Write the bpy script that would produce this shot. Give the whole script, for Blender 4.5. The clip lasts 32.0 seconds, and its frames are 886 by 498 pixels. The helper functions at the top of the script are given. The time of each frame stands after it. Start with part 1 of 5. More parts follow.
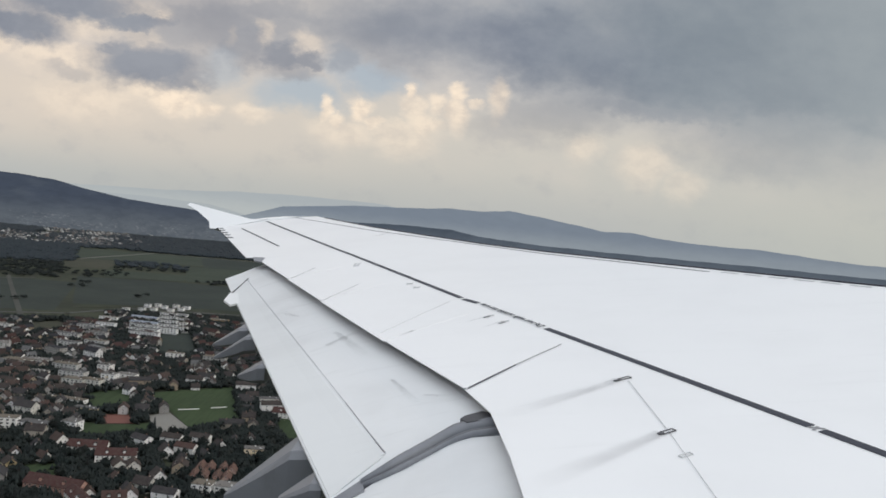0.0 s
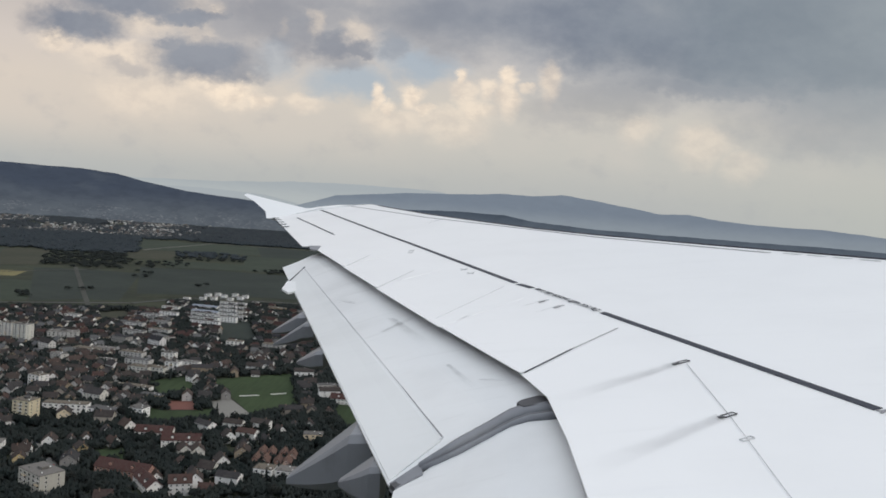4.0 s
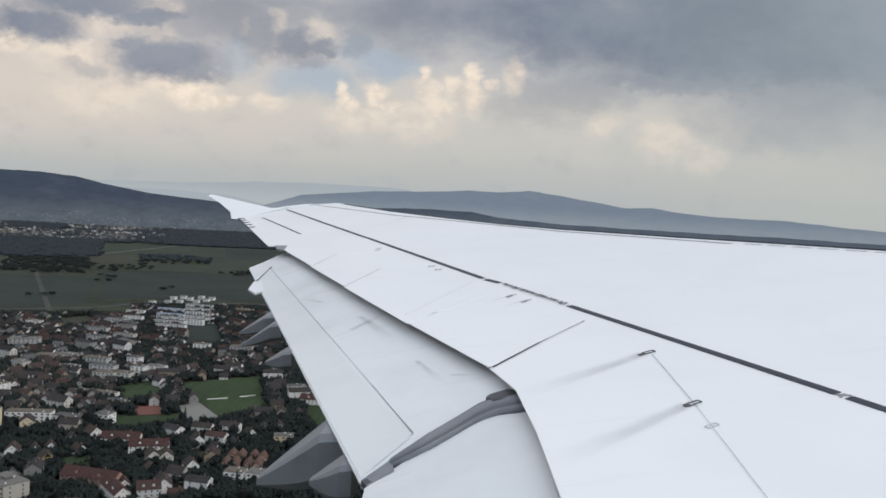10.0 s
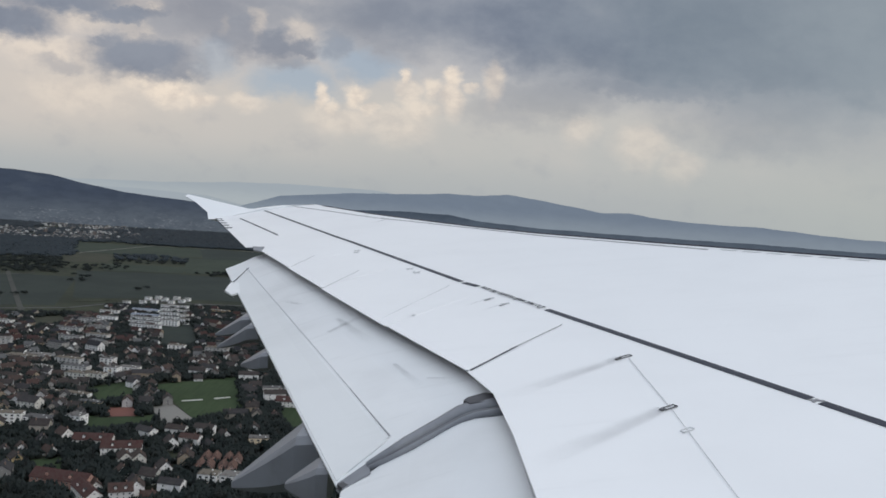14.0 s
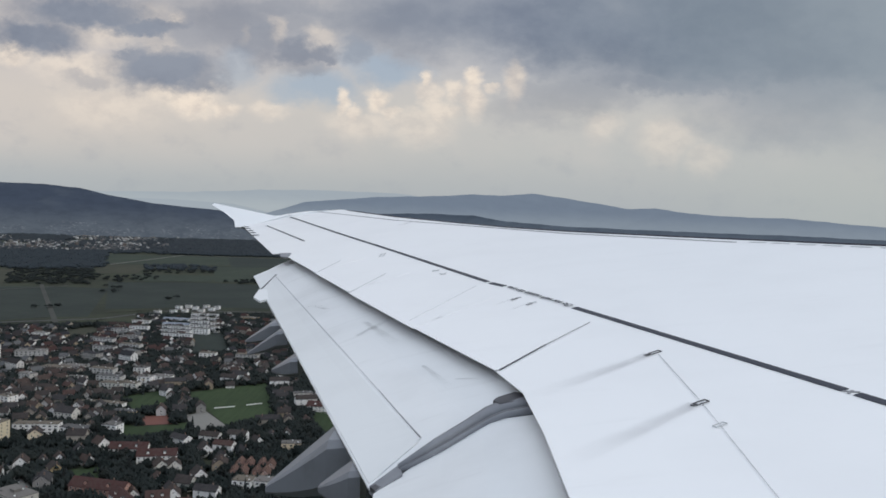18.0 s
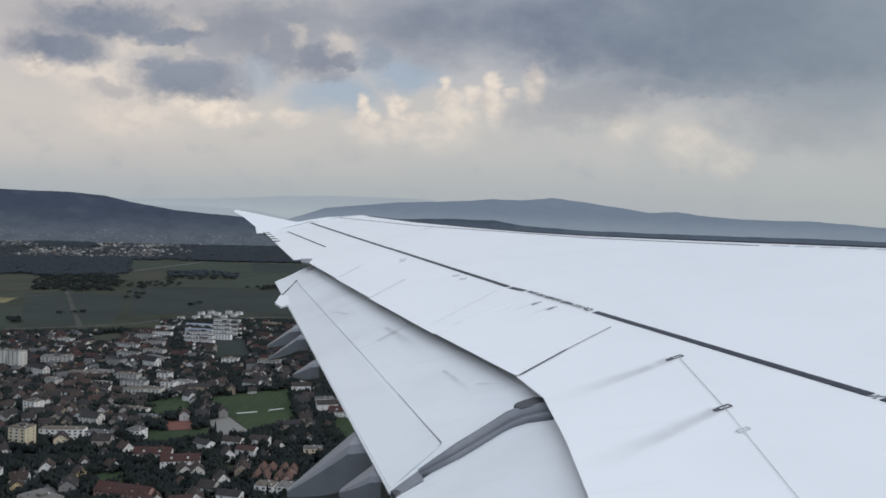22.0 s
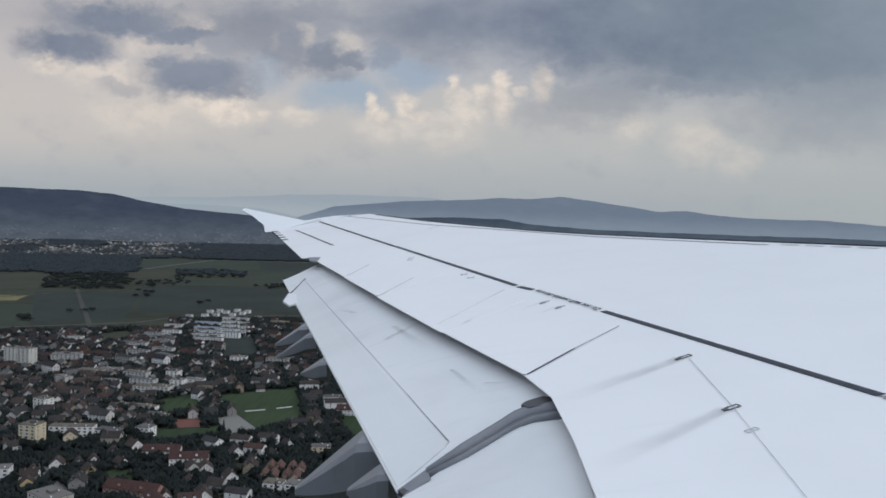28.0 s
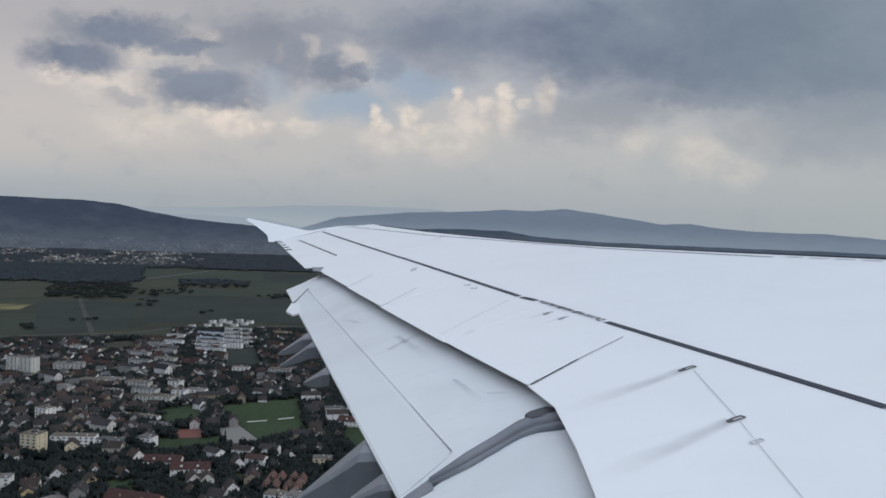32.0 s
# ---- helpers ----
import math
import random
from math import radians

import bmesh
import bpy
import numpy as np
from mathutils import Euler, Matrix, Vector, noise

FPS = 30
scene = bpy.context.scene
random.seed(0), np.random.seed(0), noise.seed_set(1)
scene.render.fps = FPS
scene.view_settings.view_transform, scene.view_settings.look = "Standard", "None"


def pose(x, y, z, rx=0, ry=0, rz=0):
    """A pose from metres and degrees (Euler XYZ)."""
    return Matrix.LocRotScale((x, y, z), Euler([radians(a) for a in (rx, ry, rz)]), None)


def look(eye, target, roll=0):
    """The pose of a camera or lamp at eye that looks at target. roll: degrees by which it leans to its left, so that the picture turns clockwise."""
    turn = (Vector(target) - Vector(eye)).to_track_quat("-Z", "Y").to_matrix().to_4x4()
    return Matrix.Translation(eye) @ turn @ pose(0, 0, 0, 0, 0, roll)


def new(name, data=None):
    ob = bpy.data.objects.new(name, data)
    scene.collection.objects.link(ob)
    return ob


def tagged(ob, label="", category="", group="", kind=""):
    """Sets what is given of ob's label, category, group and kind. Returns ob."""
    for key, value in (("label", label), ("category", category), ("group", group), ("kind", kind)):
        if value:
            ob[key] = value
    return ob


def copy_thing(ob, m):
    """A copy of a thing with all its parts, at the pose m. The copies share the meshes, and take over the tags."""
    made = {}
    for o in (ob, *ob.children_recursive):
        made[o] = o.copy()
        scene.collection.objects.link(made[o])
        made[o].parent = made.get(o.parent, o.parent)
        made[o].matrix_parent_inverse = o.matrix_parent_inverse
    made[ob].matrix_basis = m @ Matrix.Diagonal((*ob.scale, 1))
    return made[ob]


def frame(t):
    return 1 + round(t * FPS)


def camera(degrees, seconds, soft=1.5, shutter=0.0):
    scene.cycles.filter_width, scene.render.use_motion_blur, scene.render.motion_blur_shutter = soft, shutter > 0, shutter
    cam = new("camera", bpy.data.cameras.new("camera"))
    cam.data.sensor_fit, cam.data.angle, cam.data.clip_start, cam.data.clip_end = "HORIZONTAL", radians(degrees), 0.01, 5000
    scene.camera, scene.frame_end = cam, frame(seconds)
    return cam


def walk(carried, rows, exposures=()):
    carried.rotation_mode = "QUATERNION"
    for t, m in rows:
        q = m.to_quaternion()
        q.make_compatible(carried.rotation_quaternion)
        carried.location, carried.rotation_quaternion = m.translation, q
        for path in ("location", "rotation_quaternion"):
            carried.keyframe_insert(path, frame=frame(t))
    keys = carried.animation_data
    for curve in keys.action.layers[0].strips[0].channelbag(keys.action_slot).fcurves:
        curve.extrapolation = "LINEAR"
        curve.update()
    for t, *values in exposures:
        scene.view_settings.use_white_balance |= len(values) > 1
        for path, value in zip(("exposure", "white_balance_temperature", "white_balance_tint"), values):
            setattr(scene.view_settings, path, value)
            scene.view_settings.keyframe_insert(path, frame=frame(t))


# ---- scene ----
LENS = 58.4
PATH = (
    (0.0, -0.009, 0.030, 0.017, 88.634, -5.564, -1.477),
    (0.5, -0.007, 0.027, 0.022, 88.695, -6.434, 1.678),
    (1.0, -0.002, 0.020, 0.026, 87.792, -4.663, 5.582),
    (1.5, 0.002, 0.011, 0.025, 89.468, -3.996, 7.064),
    (2.0, 0.003, 0.007, 0.018, 90.338, -3.923, 6.464),
    (2.5, -0.000, 0.009, 0.011, 89.377, -4.077, 5.194),
    (3.0, -0.007, 0.011, 0.011, 89.048, -4.842, 3.120),
    (3.5, -0.017, 0.013, 0.014, 88.270, -4.819, 2.514),
    (5.5, -0.005, -0.012, 0.005, 85.601, -3.574, 2.143),
    (6.0, -0.006, -0.008, 0.006, 86.459, -3.983, 1.981),
    (6.5, -0.005, -0.005, 0.007, 85.163, -2.011, 2.739),
    (7.0, -0.000, -0.009, 0.009, 86.480, -2.794, 2.274),
    (7.5, 0.002, -0.016, 0.012, 87.993, -3.261, 1.333),
    (8.0, -0.000, -0.016, 0.012, 87.060, -2.723, 0.644),
    (8.5, -0.003, -0.013, 0.010, 87.461, -3.502, 0.368),
    (9.0, -0.005, -0.011, 0.007, 86.936, -3.277, 0.288),
    (9.5, -0.004, -0.009, 0.006, 86.486, -3.048, 0.258),
    (10.0, -0.006, -0.007, 0.005, 87.272, -3.469, -0.045),
    (10.5, -0.007, -0.004, 0.005, 87.428, -3.697, -0.234),
    (11.0, -0.005, -0.002, 0.003, 85.685, -2.833, -0.124),
    (11.5, -0.002, -0.004, 0.003, 86.381, -3.705, -0.458),
    (12.0, -0.005, -0.008, 0.004, 87.298, -4.489, -1.250),
    (12.5, -0.009, -0.013, 0.007, 86.710, -3.125, -1.835),
    (13.0, -0.013, -0.014, 0.009, 88.221, -4.522, -1.613),
    (13.5, -0.014, -0.009, 0.008, 87.747, -4.475, -1.525),
    (14.0, -0.013, -0.004, 0.005, 87.583, -4.140, -1.602),
    (14.5, -0.012, -0.003, 0.004, 87.421, -3.730, -1.700),
    (16.5, -0.008, -0.010, -0.002, 86.666, -3.167, -0.188),
    (17.0, -0.008, -0.010, 0.001, 87.305, -3.098, 0.131),
    (17.5, -0.009, -0.011, 0.002, 86.634, -2.335, 0.415),
    (18.0, -0.008, -0.014, 0.004, 87.577, -2.336, 0.184),
    (18.5, -0.006, -0.016, 0.006, 87.577, -2.176, 0.447),
    (19.0, -0.006, -0.017, 0.007, 87.446, -2.131, 0.825),
    (19.5, -0.004, -0.019, 0.007, 87.559, -2.082, 0.874),
    (20.0, -0.003, -0.021, 0.006, 87.751, -2.144, 0.873),
    (20.5, -0.003, -0.021, 0.005, 87.864, -2.060, 0.874),
    (21.0, -0.003, -0.020, 0.003, 87.939, -2.086, 1.022),
    (21.5, -0.003, -0.019, 0.002, 87.845, -1.992, 1.371),
    (22.0, -0.003, -0.020, 0.003, 87.889, -1.989, 1.641),
    (22.5, -0.002, -0.021, 0.004, 87.710, -1.520, 2.646),
    (23.0, -0.000, -0.020, 0.005, 87.630, -1.321, 2.839),
    (23.5, -0.001, -0.020, 0.005, 87.667, -1.742, 2.603),
    (24.0, -0.005, -0.021, 0.006, 87.931, -1.981, 2.536),
    (24.5, -0.008, -0.019, 0.006, 87.991, -1.983, 2.469),
    (25.0, -0.006, -0.016, 0.005, 87.648, -1.938, 2.595),
    (25.5, -0.003, -0.015, 0.004, 87.627, -1.981, 2.315),
    (27.5, 0.001, -0.016, 0.004, 87.959, -2.133, 2.105),
    (28.0, -0.001, -0.014, 0.004, 87.774, -2.047, 2.225),
    (28.5, -0.002, -0.013, 0.002, 87.781, -2.078, 2.296),
    (29.0, -0.003, -0.015, -0.003, 88.138, -1.961, 2.677),
    (29.5, -0.008, -0.018, -0.010, 88.596, -2.235, 3.347),
    (30.0, -0.011, -0.018, -0.016, 88.778, -2.268, 3.369),
    (30.5, -0.011, -0.018, -0.017, 88.749, -2.074, 2.677),
    (31.0, -0.011, -0.019, -0.016, 88.869, -2.342, 2.559),
    (31.5, -0.010, -0.019, -0.014, 88.697, -2.424, 2.614),
    (32.0, -0.008, -0.017, -0.013, 88.596, -2.366, 2.455),
)
EXPOSURES = ((0.0, 0.14, 6850, 10), (3.5, 0.1, 6800, 10), (6.0, 0.07, 6650, 10), (8.0, 0.03, 6610, 10), (10.0, 0.1, 6570, 10), (12.0, 0.06, 6500, 10), (14.0, -0.02, 6450, 10), (17.0, 0.02, 6400, 10),
             (23.0, -0.04, 6260, 10), (32.0, -0.13, 6120, 10))
cam = camera(LENS, 32.0, soft=1.7)
walk(cam, [(t, pose(*r)) for t, *r in PATH], exposures=EXPOSURES)

# ---- world: broken cloud over a hazy valley ----
SUN_AZ, SUN_EL = 104.0, 28.0
world = bpy.data.worlds.new("sky")
scene.world = world
world.use_nodes = True


class Graph:
    """Short forms for building a node tree."""

    def __init__(self, tree):
        self.tree = tree
        tree.nodes.clear()

    def node(self, kind, **props):
        n = self.tree.nodes.new(kind)
        for socket, value in props.items():
            self.put(n.inputs[socket.replace("_", " ")], value)
        return n

    def put(self, socket, value):
        if isinstance(value, bpy.types.NodeSocket):
            self.tree.links.new(value, socket)
        elif value is not None:
            socket.default_value = value

    def math(self, op, a, b=None, c=None, clamp=False):
        n = self.tree.nodes.new("ShaderNodeMath")
        n.operation, n.use_clamp = op, clamp
        for i, v in enumerate((a, b, c)):
            self.put(n.inputs[i], v)
        return n.outputs[0]

    def noise(self, vector, scale, detail=4.0, rough=0.55, color=False, distortion=0.0):
        n = self.tree.nodes.new("ShaderNodeTexNoise")
        self.put(n.inputs["Vector"], vector)
        n.inputs["Scale"].default_value, n.inputs["Detail"].default_value = scale, detail
        n.inputs["Roughness"].default_value, n.inputs["Distortion"].default_value = rough, distortion
        return n.outputs["Color" if color else "Fac"]

    def smooth(self, value, lo, hi, a=0.0, b=1.0):
        n = self.tree.nodes.new("ShaderNodeMapRange")
        n.interpolation_type = "SMOOTHSTEP"
        self.put(n.inputs["Value"], value)
        for k, v in (("From Min", lo), ("From Max", hi), ("To Min", a), ("To Max", b)):
            n.inputs[k].default_value = v
        return n.outputs["Result"]

    def mix(self, fac, a, b, blend="MIX"):
        n = self.tree.nodes.new("ShaderNodeMix")
        n.data_type, n.blend_type = "RGBA", blend
        self.put(n.inputs[0], fac)
        self.put(n.inputs[6], a if isinstance(a, bpy.types.NodeSocket) else (*a[:3], 1))
        self.put(n.inputs[7], b if isinstance(b, bpy.types.NodeSocket) else (*b[:3], 1))
        return n.outputs[2]

    def ramp(self, fac, stops, mode="LINEAR"):
        n = self.tree.nodes.new("ShaderNodeValToRGB")
        n.color_ramp.interpolation = mode
        self.put(n.inputs[0], fac)
        els = n.color_ramp.elements
        while len(els) < len(stops):
            els.new(0.5)
        for e, (p, c) in zip(els, stops):
            e.position, e.color = p, (*c[:3], 1)
        return n.outputs[0]


def srgb(r, g, b):
    """Linear colour from display values 0 to 255."""
    return tuple(((v / 255 + 0.055) / 1.055) ** 2.4 if v > 10 else v / 255 / 12.92 for v in (r, g, b))


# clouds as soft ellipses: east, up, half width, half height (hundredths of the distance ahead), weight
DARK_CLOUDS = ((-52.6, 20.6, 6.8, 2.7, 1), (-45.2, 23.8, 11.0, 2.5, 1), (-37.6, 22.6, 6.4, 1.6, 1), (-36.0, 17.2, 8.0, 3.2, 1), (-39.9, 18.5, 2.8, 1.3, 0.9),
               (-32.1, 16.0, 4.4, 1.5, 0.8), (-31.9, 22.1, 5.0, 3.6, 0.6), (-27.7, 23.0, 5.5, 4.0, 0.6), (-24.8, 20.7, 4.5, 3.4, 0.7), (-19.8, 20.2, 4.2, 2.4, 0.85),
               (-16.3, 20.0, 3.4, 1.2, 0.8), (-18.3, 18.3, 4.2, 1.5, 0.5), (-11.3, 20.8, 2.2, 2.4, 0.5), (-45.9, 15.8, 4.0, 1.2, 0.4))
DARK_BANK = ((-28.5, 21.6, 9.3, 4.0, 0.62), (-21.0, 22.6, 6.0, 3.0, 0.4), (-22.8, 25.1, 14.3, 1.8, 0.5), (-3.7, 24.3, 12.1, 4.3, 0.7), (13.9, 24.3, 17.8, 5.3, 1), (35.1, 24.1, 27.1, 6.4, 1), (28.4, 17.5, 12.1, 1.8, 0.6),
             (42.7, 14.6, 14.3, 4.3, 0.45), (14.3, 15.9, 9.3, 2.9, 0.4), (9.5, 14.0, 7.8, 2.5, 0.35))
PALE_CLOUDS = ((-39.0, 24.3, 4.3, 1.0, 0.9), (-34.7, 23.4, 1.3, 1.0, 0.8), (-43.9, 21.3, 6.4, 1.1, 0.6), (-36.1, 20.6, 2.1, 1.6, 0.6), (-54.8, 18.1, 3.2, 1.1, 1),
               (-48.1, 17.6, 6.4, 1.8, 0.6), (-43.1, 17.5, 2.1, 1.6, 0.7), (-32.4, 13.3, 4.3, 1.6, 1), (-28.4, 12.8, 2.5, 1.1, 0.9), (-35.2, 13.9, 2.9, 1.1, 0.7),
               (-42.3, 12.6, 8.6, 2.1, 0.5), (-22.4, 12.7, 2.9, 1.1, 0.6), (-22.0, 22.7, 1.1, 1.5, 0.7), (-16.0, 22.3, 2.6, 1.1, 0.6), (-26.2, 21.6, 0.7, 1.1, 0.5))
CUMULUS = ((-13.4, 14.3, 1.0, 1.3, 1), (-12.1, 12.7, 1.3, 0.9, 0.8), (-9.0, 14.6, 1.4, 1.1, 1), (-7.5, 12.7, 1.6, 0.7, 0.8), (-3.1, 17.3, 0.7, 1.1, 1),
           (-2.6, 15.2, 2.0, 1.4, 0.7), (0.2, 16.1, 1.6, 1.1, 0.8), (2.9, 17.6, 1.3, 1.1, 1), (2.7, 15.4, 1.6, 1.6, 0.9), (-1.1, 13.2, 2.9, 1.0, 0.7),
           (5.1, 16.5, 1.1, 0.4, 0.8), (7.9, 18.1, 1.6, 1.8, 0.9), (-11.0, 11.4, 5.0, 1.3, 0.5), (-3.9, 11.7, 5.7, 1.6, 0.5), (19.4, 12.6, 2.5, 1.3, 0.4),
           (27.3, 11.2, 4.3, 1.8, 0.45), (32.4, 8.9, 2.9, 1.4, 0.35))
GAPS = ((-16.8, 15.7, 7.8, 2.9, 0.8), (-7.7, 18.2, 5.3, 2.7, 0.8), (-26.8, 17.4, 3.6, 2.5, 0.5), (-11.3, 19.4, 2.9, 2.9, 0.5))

g = Graph(world.node_tree)
way = g.node("ShaderNodeSeparateXYZ", Vector=g.node("ShaderNodeTexCoord").outputs["Generated"])
depth = g.math("MAXIMUM", g.math("ABSOLUTE", way.outputs[1]), 0.12)
east = g.math("MULTIPLY", g.math("DIVIDE", way.outputs[0], depth), 100)
high = g.math("MULTIPLY", g.math("DIVIDE", way.outputs[2], depth), 100)
flat = g.node("ShaderNodeCombineXYZ", X=g.math("MULTIPLY", east, 0.7), Y=high).outputs[0]
warp = g.node("ShaderNodeSeparateColor", Color=g.noise(flat, 0.16, 5, 0.6, color=True))
warp_fine = g.node("ShaderNodeSeparateColor", Color=g.noise(flat, 0.55, 5, 0.62, color=True))


def warped(value, channel, wide, fine):
    value = g.math("MULTIPLY_ADD", g.math("SUBTRACT", warp.outputs[channel], 0.5), wide, value)
    return g.math("MULTIPLY_ADD", g.math("SUBTRACT", warp_fine.outputs[channel], 0.5), fine, value)


def cloud_mask(blobs, wide, fine, lo, hi, trail=1.0):
    x, y, total = warped(east, 0, wide * 1.6, fine), warped(high, 1, wide, fine), None
    for x0, y0, a, b, w in blobs:
        dx = g.math("DIVIDE", g.math("SUBTRACT", x, x0), a)
        dy = g.math("DIVIDE", g.math("SUBTRACT", y, y0), b)
        if trail != 1.0:
            dy = g.math("MAXIMUM", dy, g.math("MULTIPLY", dy, -trail))
        r = g.math("SQRT", g.math("ADD", g.math("MULTIPLY", dx, dx), g.math("MULTIPLY", dy, dy)))
        m = g.smooth(r, lo, hi, w, 0.0)
        total = m if total is None else g.math("MAXIMUM", total, m)
    return total


sky = g.node("ShaderNodeTexSky")
sky.sky_type, sky.sun_disc = "NISHITA", False
sky.sun_elevation, sky.sun_rotation = radians(SUN_EL), radians(SUN_AZ)
clear = g.mix(1.0, sky.outputs[0], (0.11, 0.11, 0.11), "MULTIPLY")
haze = g.ramp(g.smooth(high, -5, 60), [(0.0, srgb(168, 174, 177)), (0.1, srgb(188, 189, 186)), (0.2, srgb(197, 195, 190)),
                                       (0.3, srgb(186, 187, 190)), (0.42, srgb(152, 160, 171)), (1.0, srgb(150, 158, 170))])
warm = g.math("MULTIPLY", g.smooth(east, -60, 20, 0.45, 0.0), g.smooth(high, 2, 10))
haze = g.mix(warm, haze, srgb(222, 206, 193))
mottle = g.noise(flat, 0.09, 6, 0.6)
haze = g.mix(g.math("MULTIPLY", g.smooth(mottle, 0.38, 0.7, 0.0, 0.3), g.smooth(high, 3, 9)), haze, srgb(204, 198, 192))
haze = g.mix(g.smooth(g.noise(flat, 0.22, 5, 0.6), 0.5, 0.75, 0.0, 0.22), haze, srgb(150, 156, 166))
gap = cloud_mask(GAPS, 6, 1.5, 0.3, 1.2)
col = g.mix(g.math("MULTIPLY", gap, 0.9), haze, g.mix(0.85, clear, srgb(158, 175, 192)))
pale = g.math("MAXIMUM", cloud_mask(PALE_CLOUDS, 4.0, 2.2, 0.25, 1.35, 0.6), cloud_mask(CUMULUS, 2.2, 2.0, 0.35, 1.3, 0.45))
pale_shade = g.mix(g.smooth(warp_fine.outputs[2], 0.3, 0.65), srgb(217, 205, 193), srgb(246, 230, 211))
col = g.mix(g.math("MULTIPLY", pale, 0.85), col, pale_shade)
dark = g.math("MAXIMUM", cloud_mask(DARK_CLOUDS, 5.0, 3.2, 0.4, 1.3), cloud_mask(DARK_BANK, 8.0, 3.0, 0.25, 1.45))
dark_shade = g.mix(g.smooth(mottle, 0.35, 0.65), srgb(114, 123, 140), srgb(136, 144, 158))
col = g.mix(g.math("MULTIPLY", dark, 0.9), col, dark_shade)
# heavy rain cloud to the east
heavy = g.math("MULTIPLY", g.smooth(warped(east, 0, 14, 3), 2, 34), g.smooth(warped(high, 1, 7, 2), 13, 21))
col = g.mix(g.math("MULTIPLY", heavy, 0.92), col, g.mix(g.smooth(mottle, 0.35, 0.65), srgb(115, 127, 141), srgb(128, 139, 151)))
veil = g.math("MULTIPLY", g.smooth(warped(east, 0, 20, 2), 18, 60), 0.5)
col = g.mix(veil, col, g.mix(g.smooth(high, 4, 14), srgb(182, 187, 182), srgb(160, 169, 174)))
# unseen sky overhead and behind, set bluer and brighter to light the wing
behind = g.smooth(way.outputs[1], 0.0, -0.6, 0.0, 1.0)
col = g.mix(behind, col, (0.52, 0.58, 0.67))
col = g.mix(g.smooth(way.outputs[2], 0.3, 0.7), col, (0.86, 0.94, 1.05))
out = g.node("ShaderNodeOutputWorld")
back = g.node("ShaderNodeBackground", Color=col, Strength=1.0)
g.tree.links.new(back.outputs[0], out.inputs[0])

sun = new("sun", bpy.data.lights.new("sun", "SUN"))
sun.data.energy, sun.data.angle, sun.data.color = 0.95, radians(11), (1.0, 0.94, 0.85)
a, e = radians(SUN_AZ), radians(SUN_EL)
sun.matrix_world = look((math.sin(a) * math.cos(e), math.cos(a) * math.cos(e), math.sin(e)), (0, 0, 0))

# ---- materials ----


def material(name, build, rough=0.6, metal=0.0, spec=0.5):
    """A principled material; build(graph, where) gives its colour, or its colour and its height for the bump."""
    mat = bpy.data.materials.new(name)
    mat.use_nodes = True
    h = Graph(mat.node_tree)
    where = h.node("ShaderNodeTexCoord").outputs["Object"]
    made = build(h, where)
    colour, height, strength = (made if isinstance(made, tuple) and len(made) == 3 and isinstance(made[0], bpy.types.NodeSocket) else (made, None, 0))
    bsdf = h.node("ShaderNodeBsdfPrincipled", Roughness=rough, Metallic=metal)
    bsdf.inputs["Specular IOR Level"].default_value = spec
    h.put(bsdf.inputs["Base Color"], colour if isinstance(colour, bpy.types.NodeSocket) else (*colour, 1))
    if height is not None:
        bump = h.node("ShaderNodeBump", Height=height, Strength=strength, Distance=0.05)
        h.tree.links.new(bump.outputs[0], bsdf.inputs["Normal"])
    h.tree.links.new(bsdf.outputs[0], h.node("ShaderNodeOutputMaterial").inputs[0])
    return mat


def world_place(h):
    return h.node("ShaderNodeNewGeometry").outputs["Position"]


def stretched(h, where, x, y, z):
    n = h.tree.nodes.new("ShaderNodeMapping")
    h.put(n.inputs["Vector"], where)
    n.inputs["Scale"].default_value = (x, y, z)
    return n.outputs[0]


def paint(base, dirt, amount, streak=True):
    def build(h, where):
        p = world_place(h)
        col = h.mix(h.smooth(h.noise(p, 0.7, 5), 0.4, 0.75, 0.0, amount), base, dirt)
        if streak:
            fine = h.noise(stretched(h, p, 0.5, 5.0, 1.0), 1.4, 5, 0.6)
            col = h.mix(h.smooth(fine, 0.55, 0.8, 0.0, amount), col, dirt)
        return col
    return build


def palette(colours, spread=0.12):
    def build(h, where):
        rnd = h.node("ShaderNodeObjectInfo").outputs["Random"]
        n = len(colours)
        col = h.ramp(rnd, [(i / n, c) for i, c in enumerate(colours)], "CONSTANT")
        stain = h.noise(where, 0.6, 4)
        return h.mix(h.smooth(stain, 0.35, 0.75, 0.0, spread), col, (0.12, 0.11, 0.1))
    return build


def island_palette(colours):
    def build(h, where):
        rnd = h.node("ShaderNodeNewGeometry").outputs["Random Per Island"]
        n = len(colours)
        return h.ramp(rnd, [(i / n, c) for i, c in enumerate(colours)], "CONSTANT")
    return build


WING_WHITE = material("wing_white", paint((0.808, 0.813, 0.825), (0.606, 0.611, 0.624), 0.16), 0.38)
FLAP_WHITE = material("flap_white", paint((0.76, 0.772, 0.782), (0.5, 0.505, 0.51), 0.35), 0.42)
TIP_WHITE = material("winglet_white", paint((0.82, 0.83, 0.84), (0.65, 0.66, 0.68), 0.1, False), 0.35)
LINE_DARK = material("line_dark", lambda h, w: h.mix(h.noise(world_place(h), 9.0, 4), (0.02, 0.022, 0.034), (0.042, 0.045, 0.062)), 0.55, spec=0.25)
SEAM_GREY = material("seam_grey", lambda h, w: h.mix(h.noise(world_place(h), 6.0, 4), (0.16, 0.16, 0.17), (0.36, 0.36, 0.38)), 0.6)
